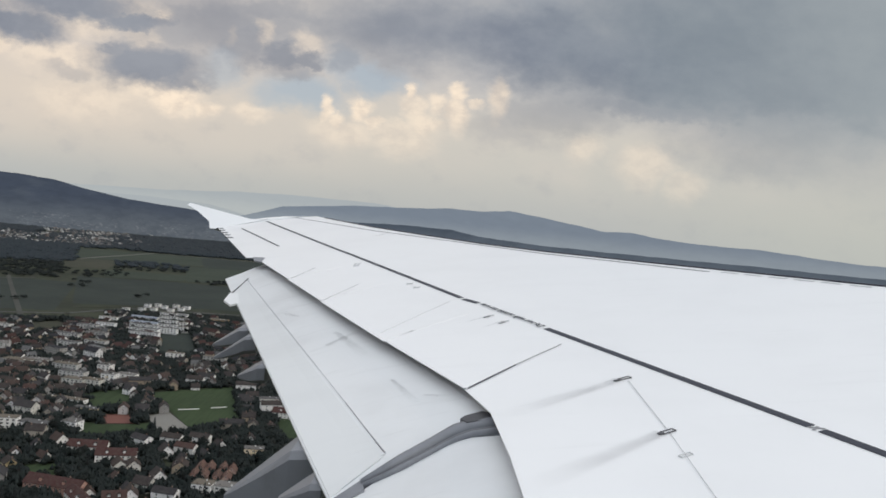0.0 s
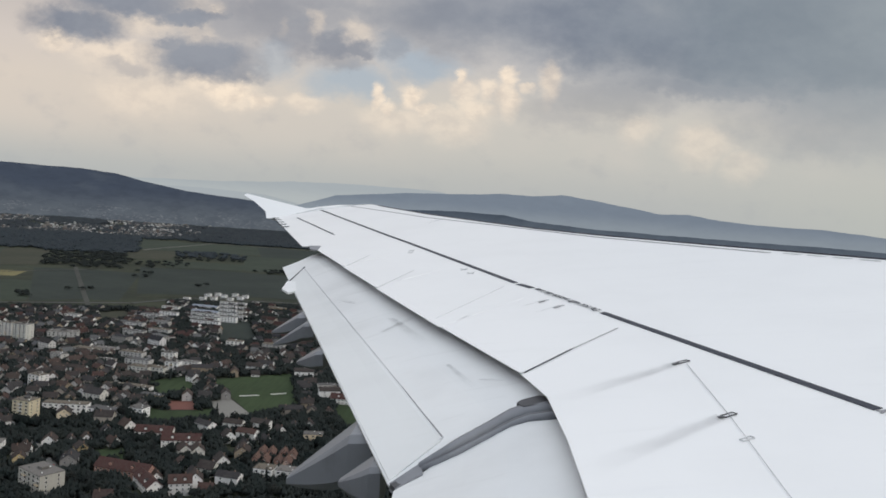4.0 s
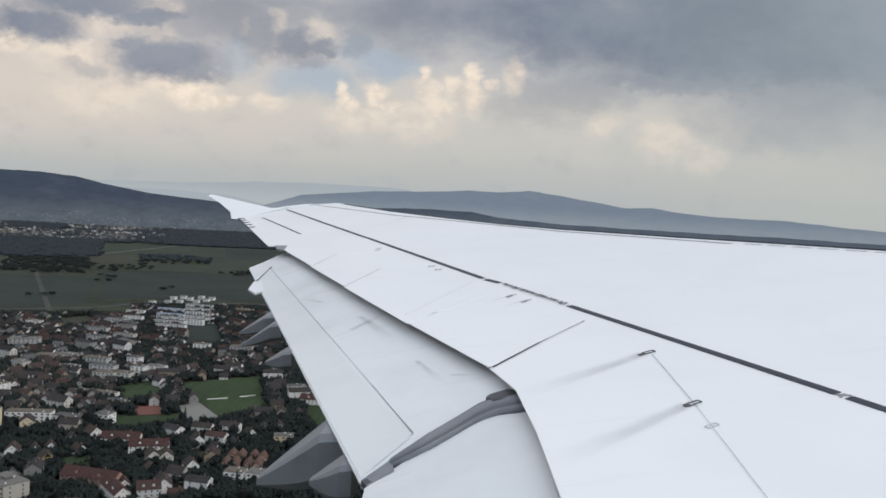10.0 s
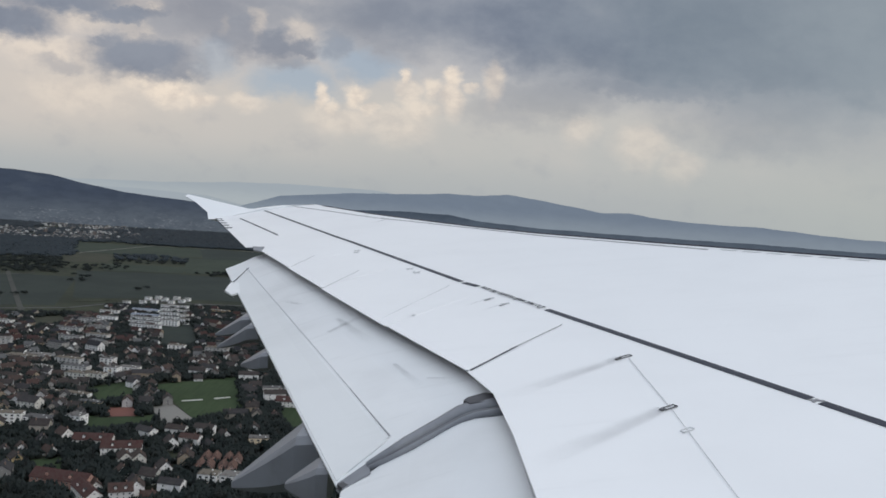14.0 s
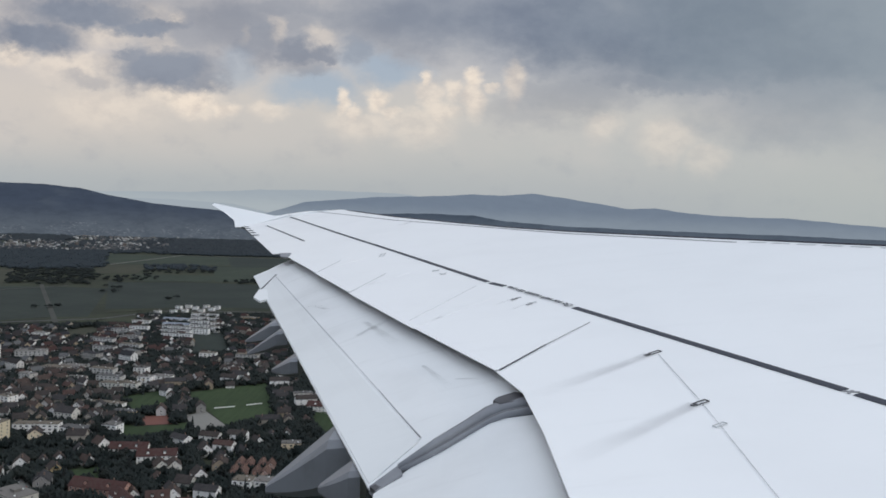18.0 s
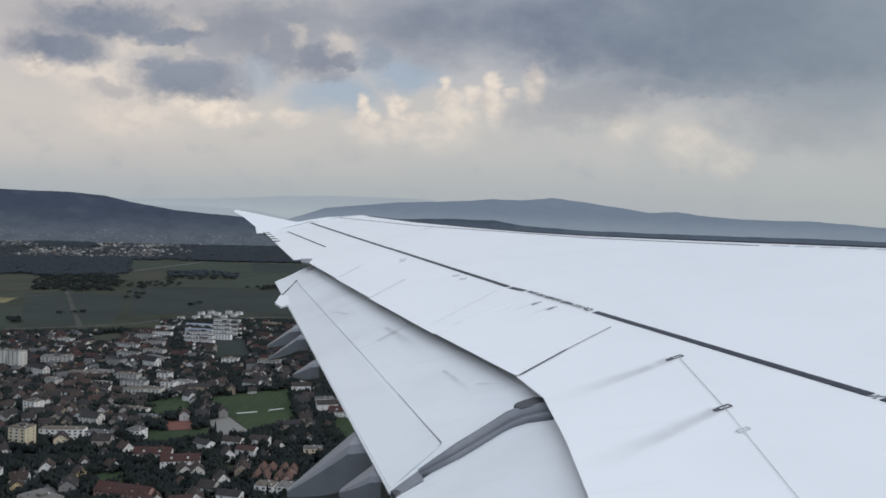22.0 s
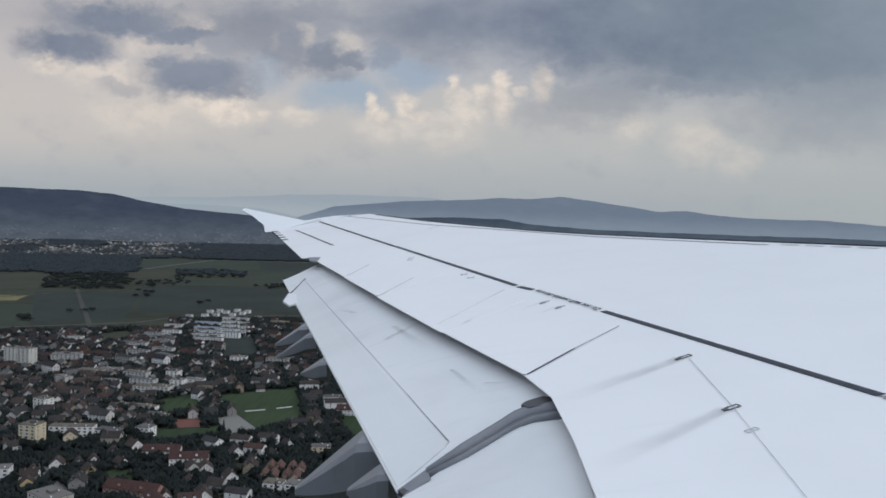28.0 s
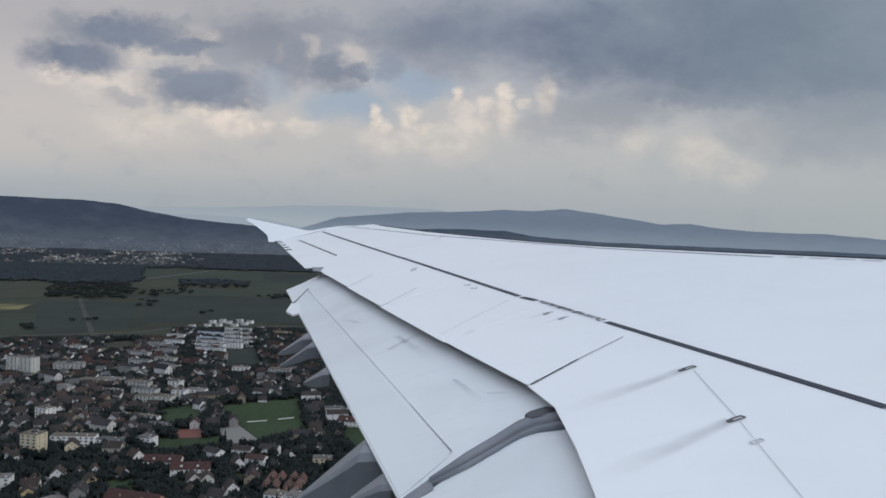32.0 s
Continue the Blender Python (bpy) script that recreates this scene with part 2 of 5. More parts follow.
SEAM_PALE = material("seam_pale", lambda h, w: h.mix(h.noise(world_place(h), 5.0, 4), (0.42, 0.43, 0.44), (0.62, 0.63, 0.65)), 0.6)
SEAL_GREY = material("seal_grey", lambda h, w: h.mix(h.noise(world_place(h), 7.0, 5), (0.15, 0.158, 0.178), (0.25, 0.26, 0.285)), 0.55)
# bluish dark that stands for the shade under the spoilers
GAP_SHADE = material("gap_shade_blue", lambda h, w: h.mix(h.noise(world_place(h), 5.0, 4), (0.045, 0.052, 0.07), (0.08, 0.088, 0.11)), 0.6)
FAIRING_GREY = material("fairing_grey", paint((0.2, 0.21, 0.23), (0.12, 0.12, 0.13), 0.6), 0.4)
DARK_SLAT = material("dark_slat", lambda h, w: h.mix(h.noise(world_place(h), 3.0, 4), (0.1, 0.105, 0.115), (0.2, 0.205, 0.22)), 0.5, 0.3)
FITTING_DARK = material("fitting_dark", lambda h, w: h.mix(h.noise(w, 9.0, 3), (0.03, 0.03, 0.035), (0.1, 0.1, 0.11)), 0.5, 0.3)


def stain_material():
    """A thin film of grime that fades along its length (u) and to its sides (v)."""
    mat = bpy.data.materials.new("grime_film")
    mat.use_nodes = True
    h = Graph(mat.node_tree)
    uv = h.node("ShaderNodeSeparateXYZ", Vector=h.node("ShaderNodeTexCoord").outputs["UV"])
    side = h.smooth(h.math("ABSOLUTE", h.math("SUBTRACT", uv.outputs[1], 0.5)), 0.1, 0.5, 1.0, 0.0)
    along = h.smooth(uv.outputs[0], 0.0, 1.0, 1.0, 0.0)
    grain = h.smooth(h.noise(stretched(h, world_place(h), 2, 2, 2), 2.5, 5), 0.3, 0.7, 0.5, 1.0)
    fac = h.math("MULTIPLY", h.math("MULTIPLY", side, along), h.math("MULTIPLY", grain, 0.26))
    bsdf = h.node("ShaderNodeBsdfPrincipled", Roughness=0.7)
    bsdf.inputs["Base Color"].default_value = (0.16, 0.16, 0.17, 1)
    clear_film = h.node("ShaderNodeBsdfTransparent")
    both = h.node("ShaderNodeMixShader", Fac=fac)
    h.tree.links.new(clear_film.outputs[0], both.inputs[1])
    h.tree.links.new(bsdf.outputs[0], both.inputs[2])
    h.tree.links.new(both.outputs[0], h.node("ShaderNodeOutputMaterial").inputs[0])
    return mat


GRIME = stain_material()

WALL = material("render_wall", palette([(0.42, 0.42, 0.41), (0.74, 0.73, 0.72), (0.31, 0.28, 0.24), (0.46, 0.45, 0.44), (0.32, 0.26, 0.19),
                                        (0.25, 0.24, 0.23), (0.34, 0.33, 0.31), (0.4, 0.36, 0.31), (0.6, 0.59, 0.58)]), 0.85)
BLOCK_WALL = material("block_wall", palette([(0.70, 0.68, 0.63), (0.60, 0.50, 0.36), (0.74, 0.73, 0.70), (0.52, 0.50, 0.47), (0.68, 0.60, 0.46)]), 0.85)
PALE_WALL = material("pale_wall", palette([(0.5, 0.49, 0.47), (0.56, 0.55, 0.53), (0.44, 0.43, 0.41)]), 0.85)
WHITE_WALL = material("white_wall", palette([(0.82, 0.81, 0.79), (0.8, 0.78, 0.75), (0.84, 0.83, 0.82)]), 0.85)
BIG_WALL = material("big_block_wall", palette([(0.44, 0.42, 0.37), (0.45, 0.43, 0.39)]), 0.85)
SALMON_WALL = material("salmon_wall", palette([(0.42, 0.25, 0.2), (0.5, 0.35, 0.29)]), 0.85)
OCHRE_WALL = material("ochre_wall", palette([(0.62, 0.48, 0.26), (0.70, 0.58, 0.36), (0.66, 0.56, 0.40)]), 0.85)
BROWN_WALL = material("brown_wall", palette([(0.42, 0.29, 0.16), (0.38, 0.27, 0.18)]), 0.85)
CREAM_WALL = material("cream_wall", palette([(0.6, 0.59, 0.54), (0.64, 0.62, 0.57)]), 0.85)
TOWER_WALL = material("tower_wall", palette([(0.62, 0.54, 0.38), (0.66, 0.62, 0.54)]), 0.85)


def tiled(colours):
    inner = palette(colours, 0.3)

    def build(h, where):
        col = inner(h, where)
        wave = h.noise(stretched(h, where, 4, 4, 12), 1.0, 3)
        return h.mix(h.smooth(wave, 0.35, 0.7, 0.0, 0.4), col, (0.05, 0.04, 0.035))
    return build


ROOF = material("tile_roof", tiled([(0.042, 0.03, 0.027), (0.034, 0.029, 0.029), (0.046, 0.029, 0.027), (0.028, 0.028, 0.032), (0.038, 0.032, 0.031),
                                    (0.062, 0.033, 0.029), (0.033, 0.033, 0.037), (0.037, 0.03, 0.028)]), 0.85, spec=0.15)
DARK_ROOF = material("dark_roof", tiled([(0.037, 0.031, 0.031), (0.05, 0.037, 0.033), (0.034, 0.033, 0.036), (0.058, 0.038, 0.033)]), 0.85, spec=0.15)
RED_ROOF = material("red_roof", tiled([(0.052, 0.022, 0.021), (0.064, 0.027, 0.025)]), 0.85, spec=0.15)
FLAT_ROOF = material("flat_roof", tiled([(0.12, 0.115, 0.11), (0.17, 0.16, 0.15), (0.09, 0.09, 0.092), (0.14, 0.12, 0.095)]), 0.9, spec=0.2)
HALL_ROOF = material("hall_roof", tiled([(0.34, 0.34, 0.34), (0.12, 0.13, 0.15), (0.26, 0.09, 0.055), (0.42, 0.42, 0.40)]), 0.7)
BRICK_RED = material("chimney_brick", lambda h, w: h.mix(h.noise(w, 3.0, 3), (0.16, 0.09, 0.07), (0.28, 0.2, 0.16)), 0.9)
GLASS = material("window_glass", lambda h, w: h.mix(h.noise(w, 1.0, 2), (0.015, 0.02, 0.025), (0.05, 0.055, 0.065)), 0.12)
FRAME_WHITE = material("frame_white", lambda h, w: h.mix(h.noise(w, 2.0, 3), (0.66, 0.66, 0.64), (0.78, 0.78, 0.77)), 0.6)
DOOR_WOOD = material("door_wood", palette([(0.14, 0.08, 0.05), (0.06, 0.09, 0.07), (0.2, 0.2, 0.2)]), 0.6)
BALCONY = material("balcony_slab", palette([(0.62, 0.6, 0.57), (0.5, 0.47, 0.43), (0.66, 0.55, 0.38)]), 0.8)
ASPHALT = material("asphalt", lambda h, w: h.mix(h.noise(w, 0.4, 6), (0.045, 0.046, 0.048), (0.085, 0.085, 0.085)), 0.9)
PAVING = material("paving", lambda h, w: h.mix(h.noise(w, 0.3, 6), (0.13, 0.125, 0.115), (0.22, 0.21, 0.19)), 0.9)
CAR_PAINT = material("car_paint", palette([(0.5, 0.5, 0.5), (0.03, 0.03, 0.035), (0.75, 0.75, 0.75), (0.12, 0.14, 0.18), (0.35, 0.04, 0.03), (0.08, 0.12, 0.25)], 0.05), 0.25)
TYRE = material("tyre_rubber", lambda h, w: h.mix(h.noise(w, 8.0, 2), (0.015, 0.015, 0.015), (0.04, 0.04, 0.04)), 0.85)
BARK = material("bark", lambda h, w: h.mix(h.noise(stretched(h, w, 6, 6, 1), 1.5, 4), (0.05, 0.04, 0.03), (0.12, 0.1, 0.08)), 0.95)


def foliage(low, top):
    def build(h, where):
        geo = h.node("ShaderNodeNewGeometry")
        tree = h.node("ShaderNodeObjectInfo").outputs["Random"]
        col = h.mix(geo.outputs["Random Per Island"], low, top)
        stand = h.noise(geo.outputs["Position"], 0.035, 3)
        col = h.mix(h.smooth(stand, 0.42, 0.68, 0.0, 0.6), col, tuple(0.62 * b for b in top))
        col = h.mix(h.smooth(stand, 0.5, 0.3, 0.0, 0.5), col, (top[0] * 0.95, top[1] * 0.85, top[2] * 0.75))
        col = h.mix(h.smooth(h.noise(geo.outputs["Position"], 0.11, 2), 0.56, 0.66, 0.0, 0.45), col, (top[0] * 1.25, top[1] * 0.98, top[2] * 0.95))
        return h.mix(h.math("MULTIPLY", tree, 0.5), col, tuple(0.5 * (a + b) * k for a, b, k in zip(low, top, (0.55, 0.8, 0.9))))
    return build


LEAF = material("leaves", foliage((0.022, 0.027, 0.026), (0.032, 0.038, 0.035)), 0.8, spec=0.1)
NEEDLE = material("needles", foliage((0.026, 0.029, 0.03), (0.034, 0.038, 0.037)), 0.8, spec=0.1)
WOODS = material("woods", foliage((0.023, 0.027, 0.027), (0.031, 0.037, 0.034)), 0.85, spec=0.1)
# haze over the far forests is painted in: paler, bluer leaf colour
HAZED_WOODS = material("hazed_woods", foliage((0.052, 0.059, 0.067), (0.062, 0.070, 0.077)), 0.9, spec=0.05)


def crop(dark_green, pale_green, row):
    def build(h, where):
        p = world_place(h)
        rows = h.noise(stretched(h, p, 0.35, 0.02, 1) if row else stretched(h, p, 0.03, 0.3, 1), 1.0, 3)
        broad = h.noise(p, 0.008, 5)
        col = h.mix(h.smooth(broad, 0.3, 0.7), dark_green, pale_green)
        col = h.mix(h.smooth(rows, 0.4, 0.65, 0.0, 0.35), col, tuple(0.6 * c for c in dark_green))
        return h.mix(h.smooth(h.noise(p, 0.15, 5), 0.5, 0.8, 0.0, 0.4), col, (0.06, 0.07, 0.035))
    return build


MEADOW = material("meadow", crop((0.030, 0.037, 0.034), (0.039, 0.047, 0.042), False), 0.95, spec=0.1)
PASTURE = material("pasture", crop((0.038, 0.047, 0.037), (0.048, 0.060, 0.045), True), 0.95, spec=0.1)
RIPE = material("ripe_field", crop((0.13, 0.12, 0.06), (0.2, 0.175, 0.09), True), 0.95, spec=0.1)
STUBBLE = material("stubble", crop((0.045, 0.048, 0.036), (0.058, 0.058, 0.043), True), 0.95, spec=0.1)
PLOUGHED = material("ploughed", crop((0.085, 0.07, 0.05), (0.12, 0.1, 0.07), True), 0.95, spec=0.1)
FIELD_PATH = material("field_path", crop((0.058, 0.06, 0.055), (0.078, 0.079, 0.071), False), 0.95, spec=0.1)
CLAY = material("red_court", lambda h, w: h.mix(h.noise(w, 0.4, 4), (0.12, 0.045, 0.034), (0.16, 0.06, 0.045)), 0.95)


def ground_colour(h, where):
    p = world_place(h)
    grass = h.mix(h.smooth(h.noise(p, 0.006, 6), 0.35, 0.65), (0.03, 0.035, 0.025), (0.05, 0.056, 0.037))
    grass = h.mix(h.smooth(h.noise(p, 0.05, 6, 0.65), 0.45, 0.7, 0.0, 0.7), grass, (0.03, 0.028, 0.026))
    return grass


GROUND = material("ground_cover", ground_colour, 0.97, spec=0.1)


def haze_glow_ridge(name, low, top, z0, z1, grain=0.0, town=0.0):
    """Hills behind kilometres of bright air, their haze painted into a glowing colour."""
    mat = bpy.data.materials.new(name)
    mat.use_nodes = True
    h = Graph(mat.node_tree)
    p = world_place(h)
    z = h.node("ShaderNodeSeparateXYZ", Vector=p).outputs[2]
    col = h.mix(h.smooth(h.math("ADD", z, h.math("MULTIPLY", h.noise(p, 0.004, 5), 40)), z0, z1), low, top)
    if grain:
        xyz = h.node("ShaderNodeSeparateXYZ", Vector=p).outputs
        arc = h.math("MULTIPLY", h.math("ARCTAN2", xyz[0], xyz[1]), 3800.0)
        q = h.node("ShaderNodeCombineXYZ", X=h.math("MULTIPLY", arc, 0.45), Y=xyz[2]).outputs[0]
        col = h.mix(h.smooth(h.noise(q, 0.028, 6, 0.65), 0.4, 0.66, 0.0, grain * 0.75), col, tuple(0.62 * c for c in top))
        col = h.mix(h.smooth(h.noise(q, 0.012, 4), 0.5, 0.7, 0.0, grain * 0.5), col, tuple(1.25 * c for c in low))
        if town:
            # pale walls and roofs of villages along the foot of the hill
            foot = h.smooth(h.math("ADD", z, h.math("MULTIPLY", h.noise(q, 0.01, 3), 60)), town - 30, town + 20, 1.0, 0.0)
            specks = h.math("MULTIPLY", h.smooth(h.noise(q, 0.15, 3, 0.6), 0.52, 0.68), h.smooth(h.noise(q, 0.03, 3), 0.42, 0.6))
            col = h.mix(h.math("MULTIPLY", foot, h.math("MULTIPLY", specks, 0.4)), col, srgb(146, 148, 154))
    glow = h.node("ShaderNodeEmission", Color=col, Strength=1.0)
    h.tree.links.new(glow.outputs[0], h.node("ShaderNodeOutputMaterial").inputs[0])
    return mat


# ---- mesh helpers ----


def mesh_of(name, verts, faces, mat, smooth=False):
    me = bpy.data.meshes.new(name)
    me.from_pydata([tuple(v) for v in verts], [], [tuple(f) for f in faces])
    me.materials.append(mat)
    me.update()
    if smooth:
        for p in me.polygons:
            p.use_smooth = True
    return me


def part(name, bm, mat, parent, label=""):
    """Links a bmesh (or a mesh) as one mesh object under a thing or a part."""
    if isinstance(bm, bmesh.types.BMesh):
        me = bpy.data.meshes.new(name)
        bmesh.ops.recalc_face_normals(bm, faces=bm.faces)
        bm.to_mesh(me)
        bm.free()
        me.materials.append(mat)
    else:
        me = bm
    ob = new(name, me)
    ob.parent = parent
    if label:
        tagged(ob, label)
    return ob


def thing(name, label, category, group="", kind=""):
    return tagged(new(name), label, category, group, kind)


def box(bm, x0, x1, y0, y1, z0, z1, bevel=0.0):
    vs = [bm.verts.new((x, y, z)) for z in (z0, z1) for y in (y0, y1) for x in (x0, x1)]
    fs = [bm.faces.new([vs[i] for i in q]) for q in ((0, 2, 3, 1), (4, 5, 7, 6), (0, 1, 5, 4), (2, 6, 7, 3), (0, 4, 6, 2), (1, 3, 7, 5))]
    if bevel:
        bmesh.ops.bevel(bm, geom=list({e for f in fs for e in f.edges}), offset=bevel, segments=2, affect="EDGES")
    return bm


def box_mesh(name, mat, *dims, bevel=0.0):
    bm = box(bmesh.new(), *dims, bevel=bevel)
    me = bpy.data.meshes.new(name)
    bmesh.ops.recalc_face_normals(bm, faces=bm.faces)
    bm.to_mesh(me)
    bm.free()
    me.materials.append(mat)
    return me


# ---- the wing: out along the span, fore along the fuselage, up from the skin ----
OUT, FORE = Vector((0.08716, 0.99619, 0)), Vector((0.99619, -0.08716, 0))
RISE_OUT, RISE_FORE, DROP = 0.1051, 0.14054, -1.9173


def wing_at(o, f, h=0.0):
    return OUT * o + FORE * f + Vector((0, 0, DROP + RISE_OUT * o + RISE_FORE * f + h))


def along(line, o):
    """The value of a broken line of (out, value) pairs at o."""
    for (a, u), (b, v) in zip(line, line[1:]):
        if o <= b:
            return u + (v - u) * max(0.0, (o - a)) / (b - a)
    return line[-1][1]


REAR = ((0.6, 0.72), (4.07, 0.35), (4.94, 0.25), (5.81, 0.13), (6.46, -0.08), (8.17, -0.935), (8.2, -0.99), (10.62, -2.17), (15.75, -4.63), (15.95, -4.70))
AILERON_REAR = ((15.95, -4.95), (26.8, -9.40))
FRONT = ((0.6, 13.6), (4.0, 10.4), (8.0, 6.85), (10.5, 4.71), (11.49, 3.88), (12.97, 2.63), (15.05, 0.96), (16.58, -0.11), (18.75, -1.46), (21.79, -3.28), (27.2, -6.15))


def sag(o, c):
    """Washout of the outer wing: the rear edge hangs lower."""
    return -0.24 * max(0.0, (o - 16) / 11) * (1 - c) ** 1.4


wing = thing("airliner_wing", "white swept airliner wing with lowered flaps and upturned winglet", "aircraft wing")
wing.location = wing_at(0.6, 5, -0.5)
bpy.context.view_layer.update()


def wing_part(name, verts, faces, mat, label="", smooth=False, parent=None):
    owner = parent or wing
    base = owner.location if parent is None else wing.location
    me = mesh_of(name, [Vector(v) - base for v in verts], faces, mat, smooth)
    bm = bmesh.new()
    bm.from_mesh(me)
    bmesh.ops.recalc_face_normals(bm, faces=bm.faces)
    bm.to_mesh(me)
    bm.free()
    ob = new(name, me)
    ob.parent = owner
    if label:
        tagged(ob, label)
    return ob


def loft(rings, close=True, caps=True):
    """Faces over rings of equal length."""
    n, faces = len(rings[0]), []
    for i in range(len(rings) - 1):
        for j in range(n if close else n - 1):
            k = (j + 1) % n
            faces.append((i * n + j, i * n + k, (i + 1) * n + k, (i + 1) * n + j))
    if caps and close:
        faces += [tuple(range(n)), tuple(range((len(rings) - 1) * n, len(rings) * n))]
    return [v for r in rings for v in r], faces


# main skin: inner and outer stretch, each a closed loft of chordwise sections
def skin_ring(o, rear):
    fr, thick = along(FRONT, o), 0.28 + 0.75 * max(0.0, 1 - o / 24)
    ring = []
    for c in (0.0, 0.12, 0.3, 0.5, 0.7, 0.85, 0.95, 1.0):
        ring.append(wing_at(o, rear + (fr - rear) * c, sag(o, c)))
    cove = min(0.28, 0.6 / (fr - rear))
    for c, h in ((1.0, -0.10), (0.9, -0.55 * thick), (0.6, -thick), (0.35, -0.85 * thick), (cove, -0.65 * thick), (cove - 0.002, -0.03), (0.0, -0.007)):
        ring.append(wing_at(o, rear + (fr - rear) * c, h + sag(o, c)))
    return ring


inner = [0.6, 2, 4.07, 4.94, 5.81, 6.46, 7.3, 8.17, 8.2, 9.4, 10.62, 12, 13.4, 14.6, 15.75, 15.949]
outer = [15.951, 17, 18.75, 20.3, 21.79, 23.5, 25.2, 26.4, 26.95]
rings = [skin_ring(o, along(REAR, o)) for o in inner]
v, f = loft(rings)
wing_part("wing_skin", v, f, WING_WHITE)
rings = [skin_ring(o, along(AILERON_REAR, o)) for o in outer]
v, f = loft(rings)
wing_part("outer_wing_skin", v, f, WING_WHITE)

# slat along the front edge, metal nose darkened in colour for shade
rings = []
for o in (0.6, 4, 8, 10.5, 11.49, 12.97, 15.05, 16.58, 18.75, 21.79, 25, 26.9):
    fr, s = along(FRONT, o), 0.5 + 0.5 * max(0, 1 - o / 27)
    rings.append([wing_at(o, fr + a * s, b * s) for a, b in ((0.003, -0.012), (0.07, -0.03), (0.13, -0.09), (0.15, -0.17), (0.1, -0.26), (0.003, -0.3))])
v, f = loft(rings)
wing_part("slat", v, f, DARK_SLAT, "grey metal leading edge slat", True)

# thin dark strip added for the shade along the front edge
rim = [[wing_at(o, along(FRONT, o) - 0.05, 0.002), wing_at(o, along(FRONT, o) - 0.05, 0.018), wing_at(o, along(FRONT, o) - 0.01, 0.018), wing_at(o, along(FRONT, o) - 0.01, 0.002)]
       for o in (0.6, 4, 8, 10.5, 11.49, 12.97, 15.05, 16.58, 18.75, 21.79, 26)]
v, f = loft(rim)
wing_part("slat_joint", v, f, LINE_DARK, "dark joint along the leading edge")

# rounded tip fairing that lifts into the winglet
rings = []
for c in (0.0, 0.12, 0.3, 0.5, 0.7, 0.85, 0.95, 1.0):
    o = 26.95
    r0, f0 = along(AILERON_REAR, o), along(FRONT, o)
    fo = r0 + (f0 - r0) * c
    lip = 0.35 * math.sin(math.pi * min(1, c * 1.1 + 0.05)) ** 0.6
    up = 0.10 * math.sin(math.pi * c) + sag(o, c)
    rings.append([wing_at(o, fo, sag(o, c)), wing_at(o + 0.5 * lip, fo - 0.1, up * 0.5 + 0.5 * sag(o, c) + 0.01), wing_at(o + lip, fo - 0.25, up), wing_at(o + lip, fo - 0.25, up - 0.06), wing_at(o, fo, sag(o, c) - 0.12)])
v, f = loft(rings)
wing_part("tip_fairing", v, f, TIP_WHITE, "", True)

# winglet: swept blade
blade = ((27.05, -7.75, -0.02), (27.14, -8.39, 0.0), (27.65, -9.47, 0.24), (28.40, -11.06, 0.60), (28.33, -11.14, 0.55), (27.89, -10.56, 0.31),
         (27.28, -9.90, -0.03), (26.92, -9.72, -0.25), (26.85, -9.42, -0.27))
# all corners in the plane of the root and the tip
pa, pb, pc = (wing_at(*blade[i]) for i in (0, 3, 8))
normal = (pb - pa).cross(pc - pa)
v = [wing_at(o, fo, h) for o, fo, h in blade]
v = [p - OUT * ((p - pa).dot(normal) / OUT.dot(normal)) for p in v]
v += [p + OUT * 0.05 - Vector((0, 0, 0.015)) for p in v]
n = len(blade)
f = [tuple(range(n)), tuple(range(n, 2 * n))] + [(i, (i + 1) % n, n + (i + 1) % n, n + i) for i in range(n)]
wing_part("winglet", v, f, TIP_WHITE, "upturned white swept winglet")


def plate(name, corners, thick, mat, label="", parent=None):
    """A thin plate from (out, fore, up) corners."""
    m = len(corners)
    vv = [wing_at(*c) for c in corners] + [wing_at(o, fo, h - thick) for o, fo, h in corners]
    ff = [tuple(range(m)), tuple(range(m, 2 * m))] + [(i, (i + 1) % m, m + (i + 1) % m, m + i) for i in range(m)]
    return wing_part(name, vv, ff, mat, label, parent=parent)


def strip(name, a, b, width, mat, label="", h=0.006, pieces=1):
    """A painted or taped line on the skin from a to b, each (out, fore); it follows the washout."""
    d = Vector((b[0] - a[0], b[1] - a[1])).normalized()
    side = Vector((-d.y, d.x)) * width / 2
    ring = []
    for i in range(pieces + 1):
        o, fo = (a[k] + (b[k] - a[k]) * i / pieces for k in (0, 1))
        rear = along(AILERON_REAR if o > 15.95 else REAR, o)
        c = min(1, max(0, (fo - rear) / (along(FRONT, o) - rear)))
        lift = sag(o, c) + h
        ring.append([wing_at(o + side.x, fo + side.y, lift), wing_at(o - side.x, fo - side.y, lift),
                     wing_at(o - side.x, fo - side.y, lift - h * 0.6), wing_at(o + side.x, fo + side.y, lift - h * 0.6)])
    vv, ff = loft(ring)
    return wing_part(name, vv, ff, mat, label)


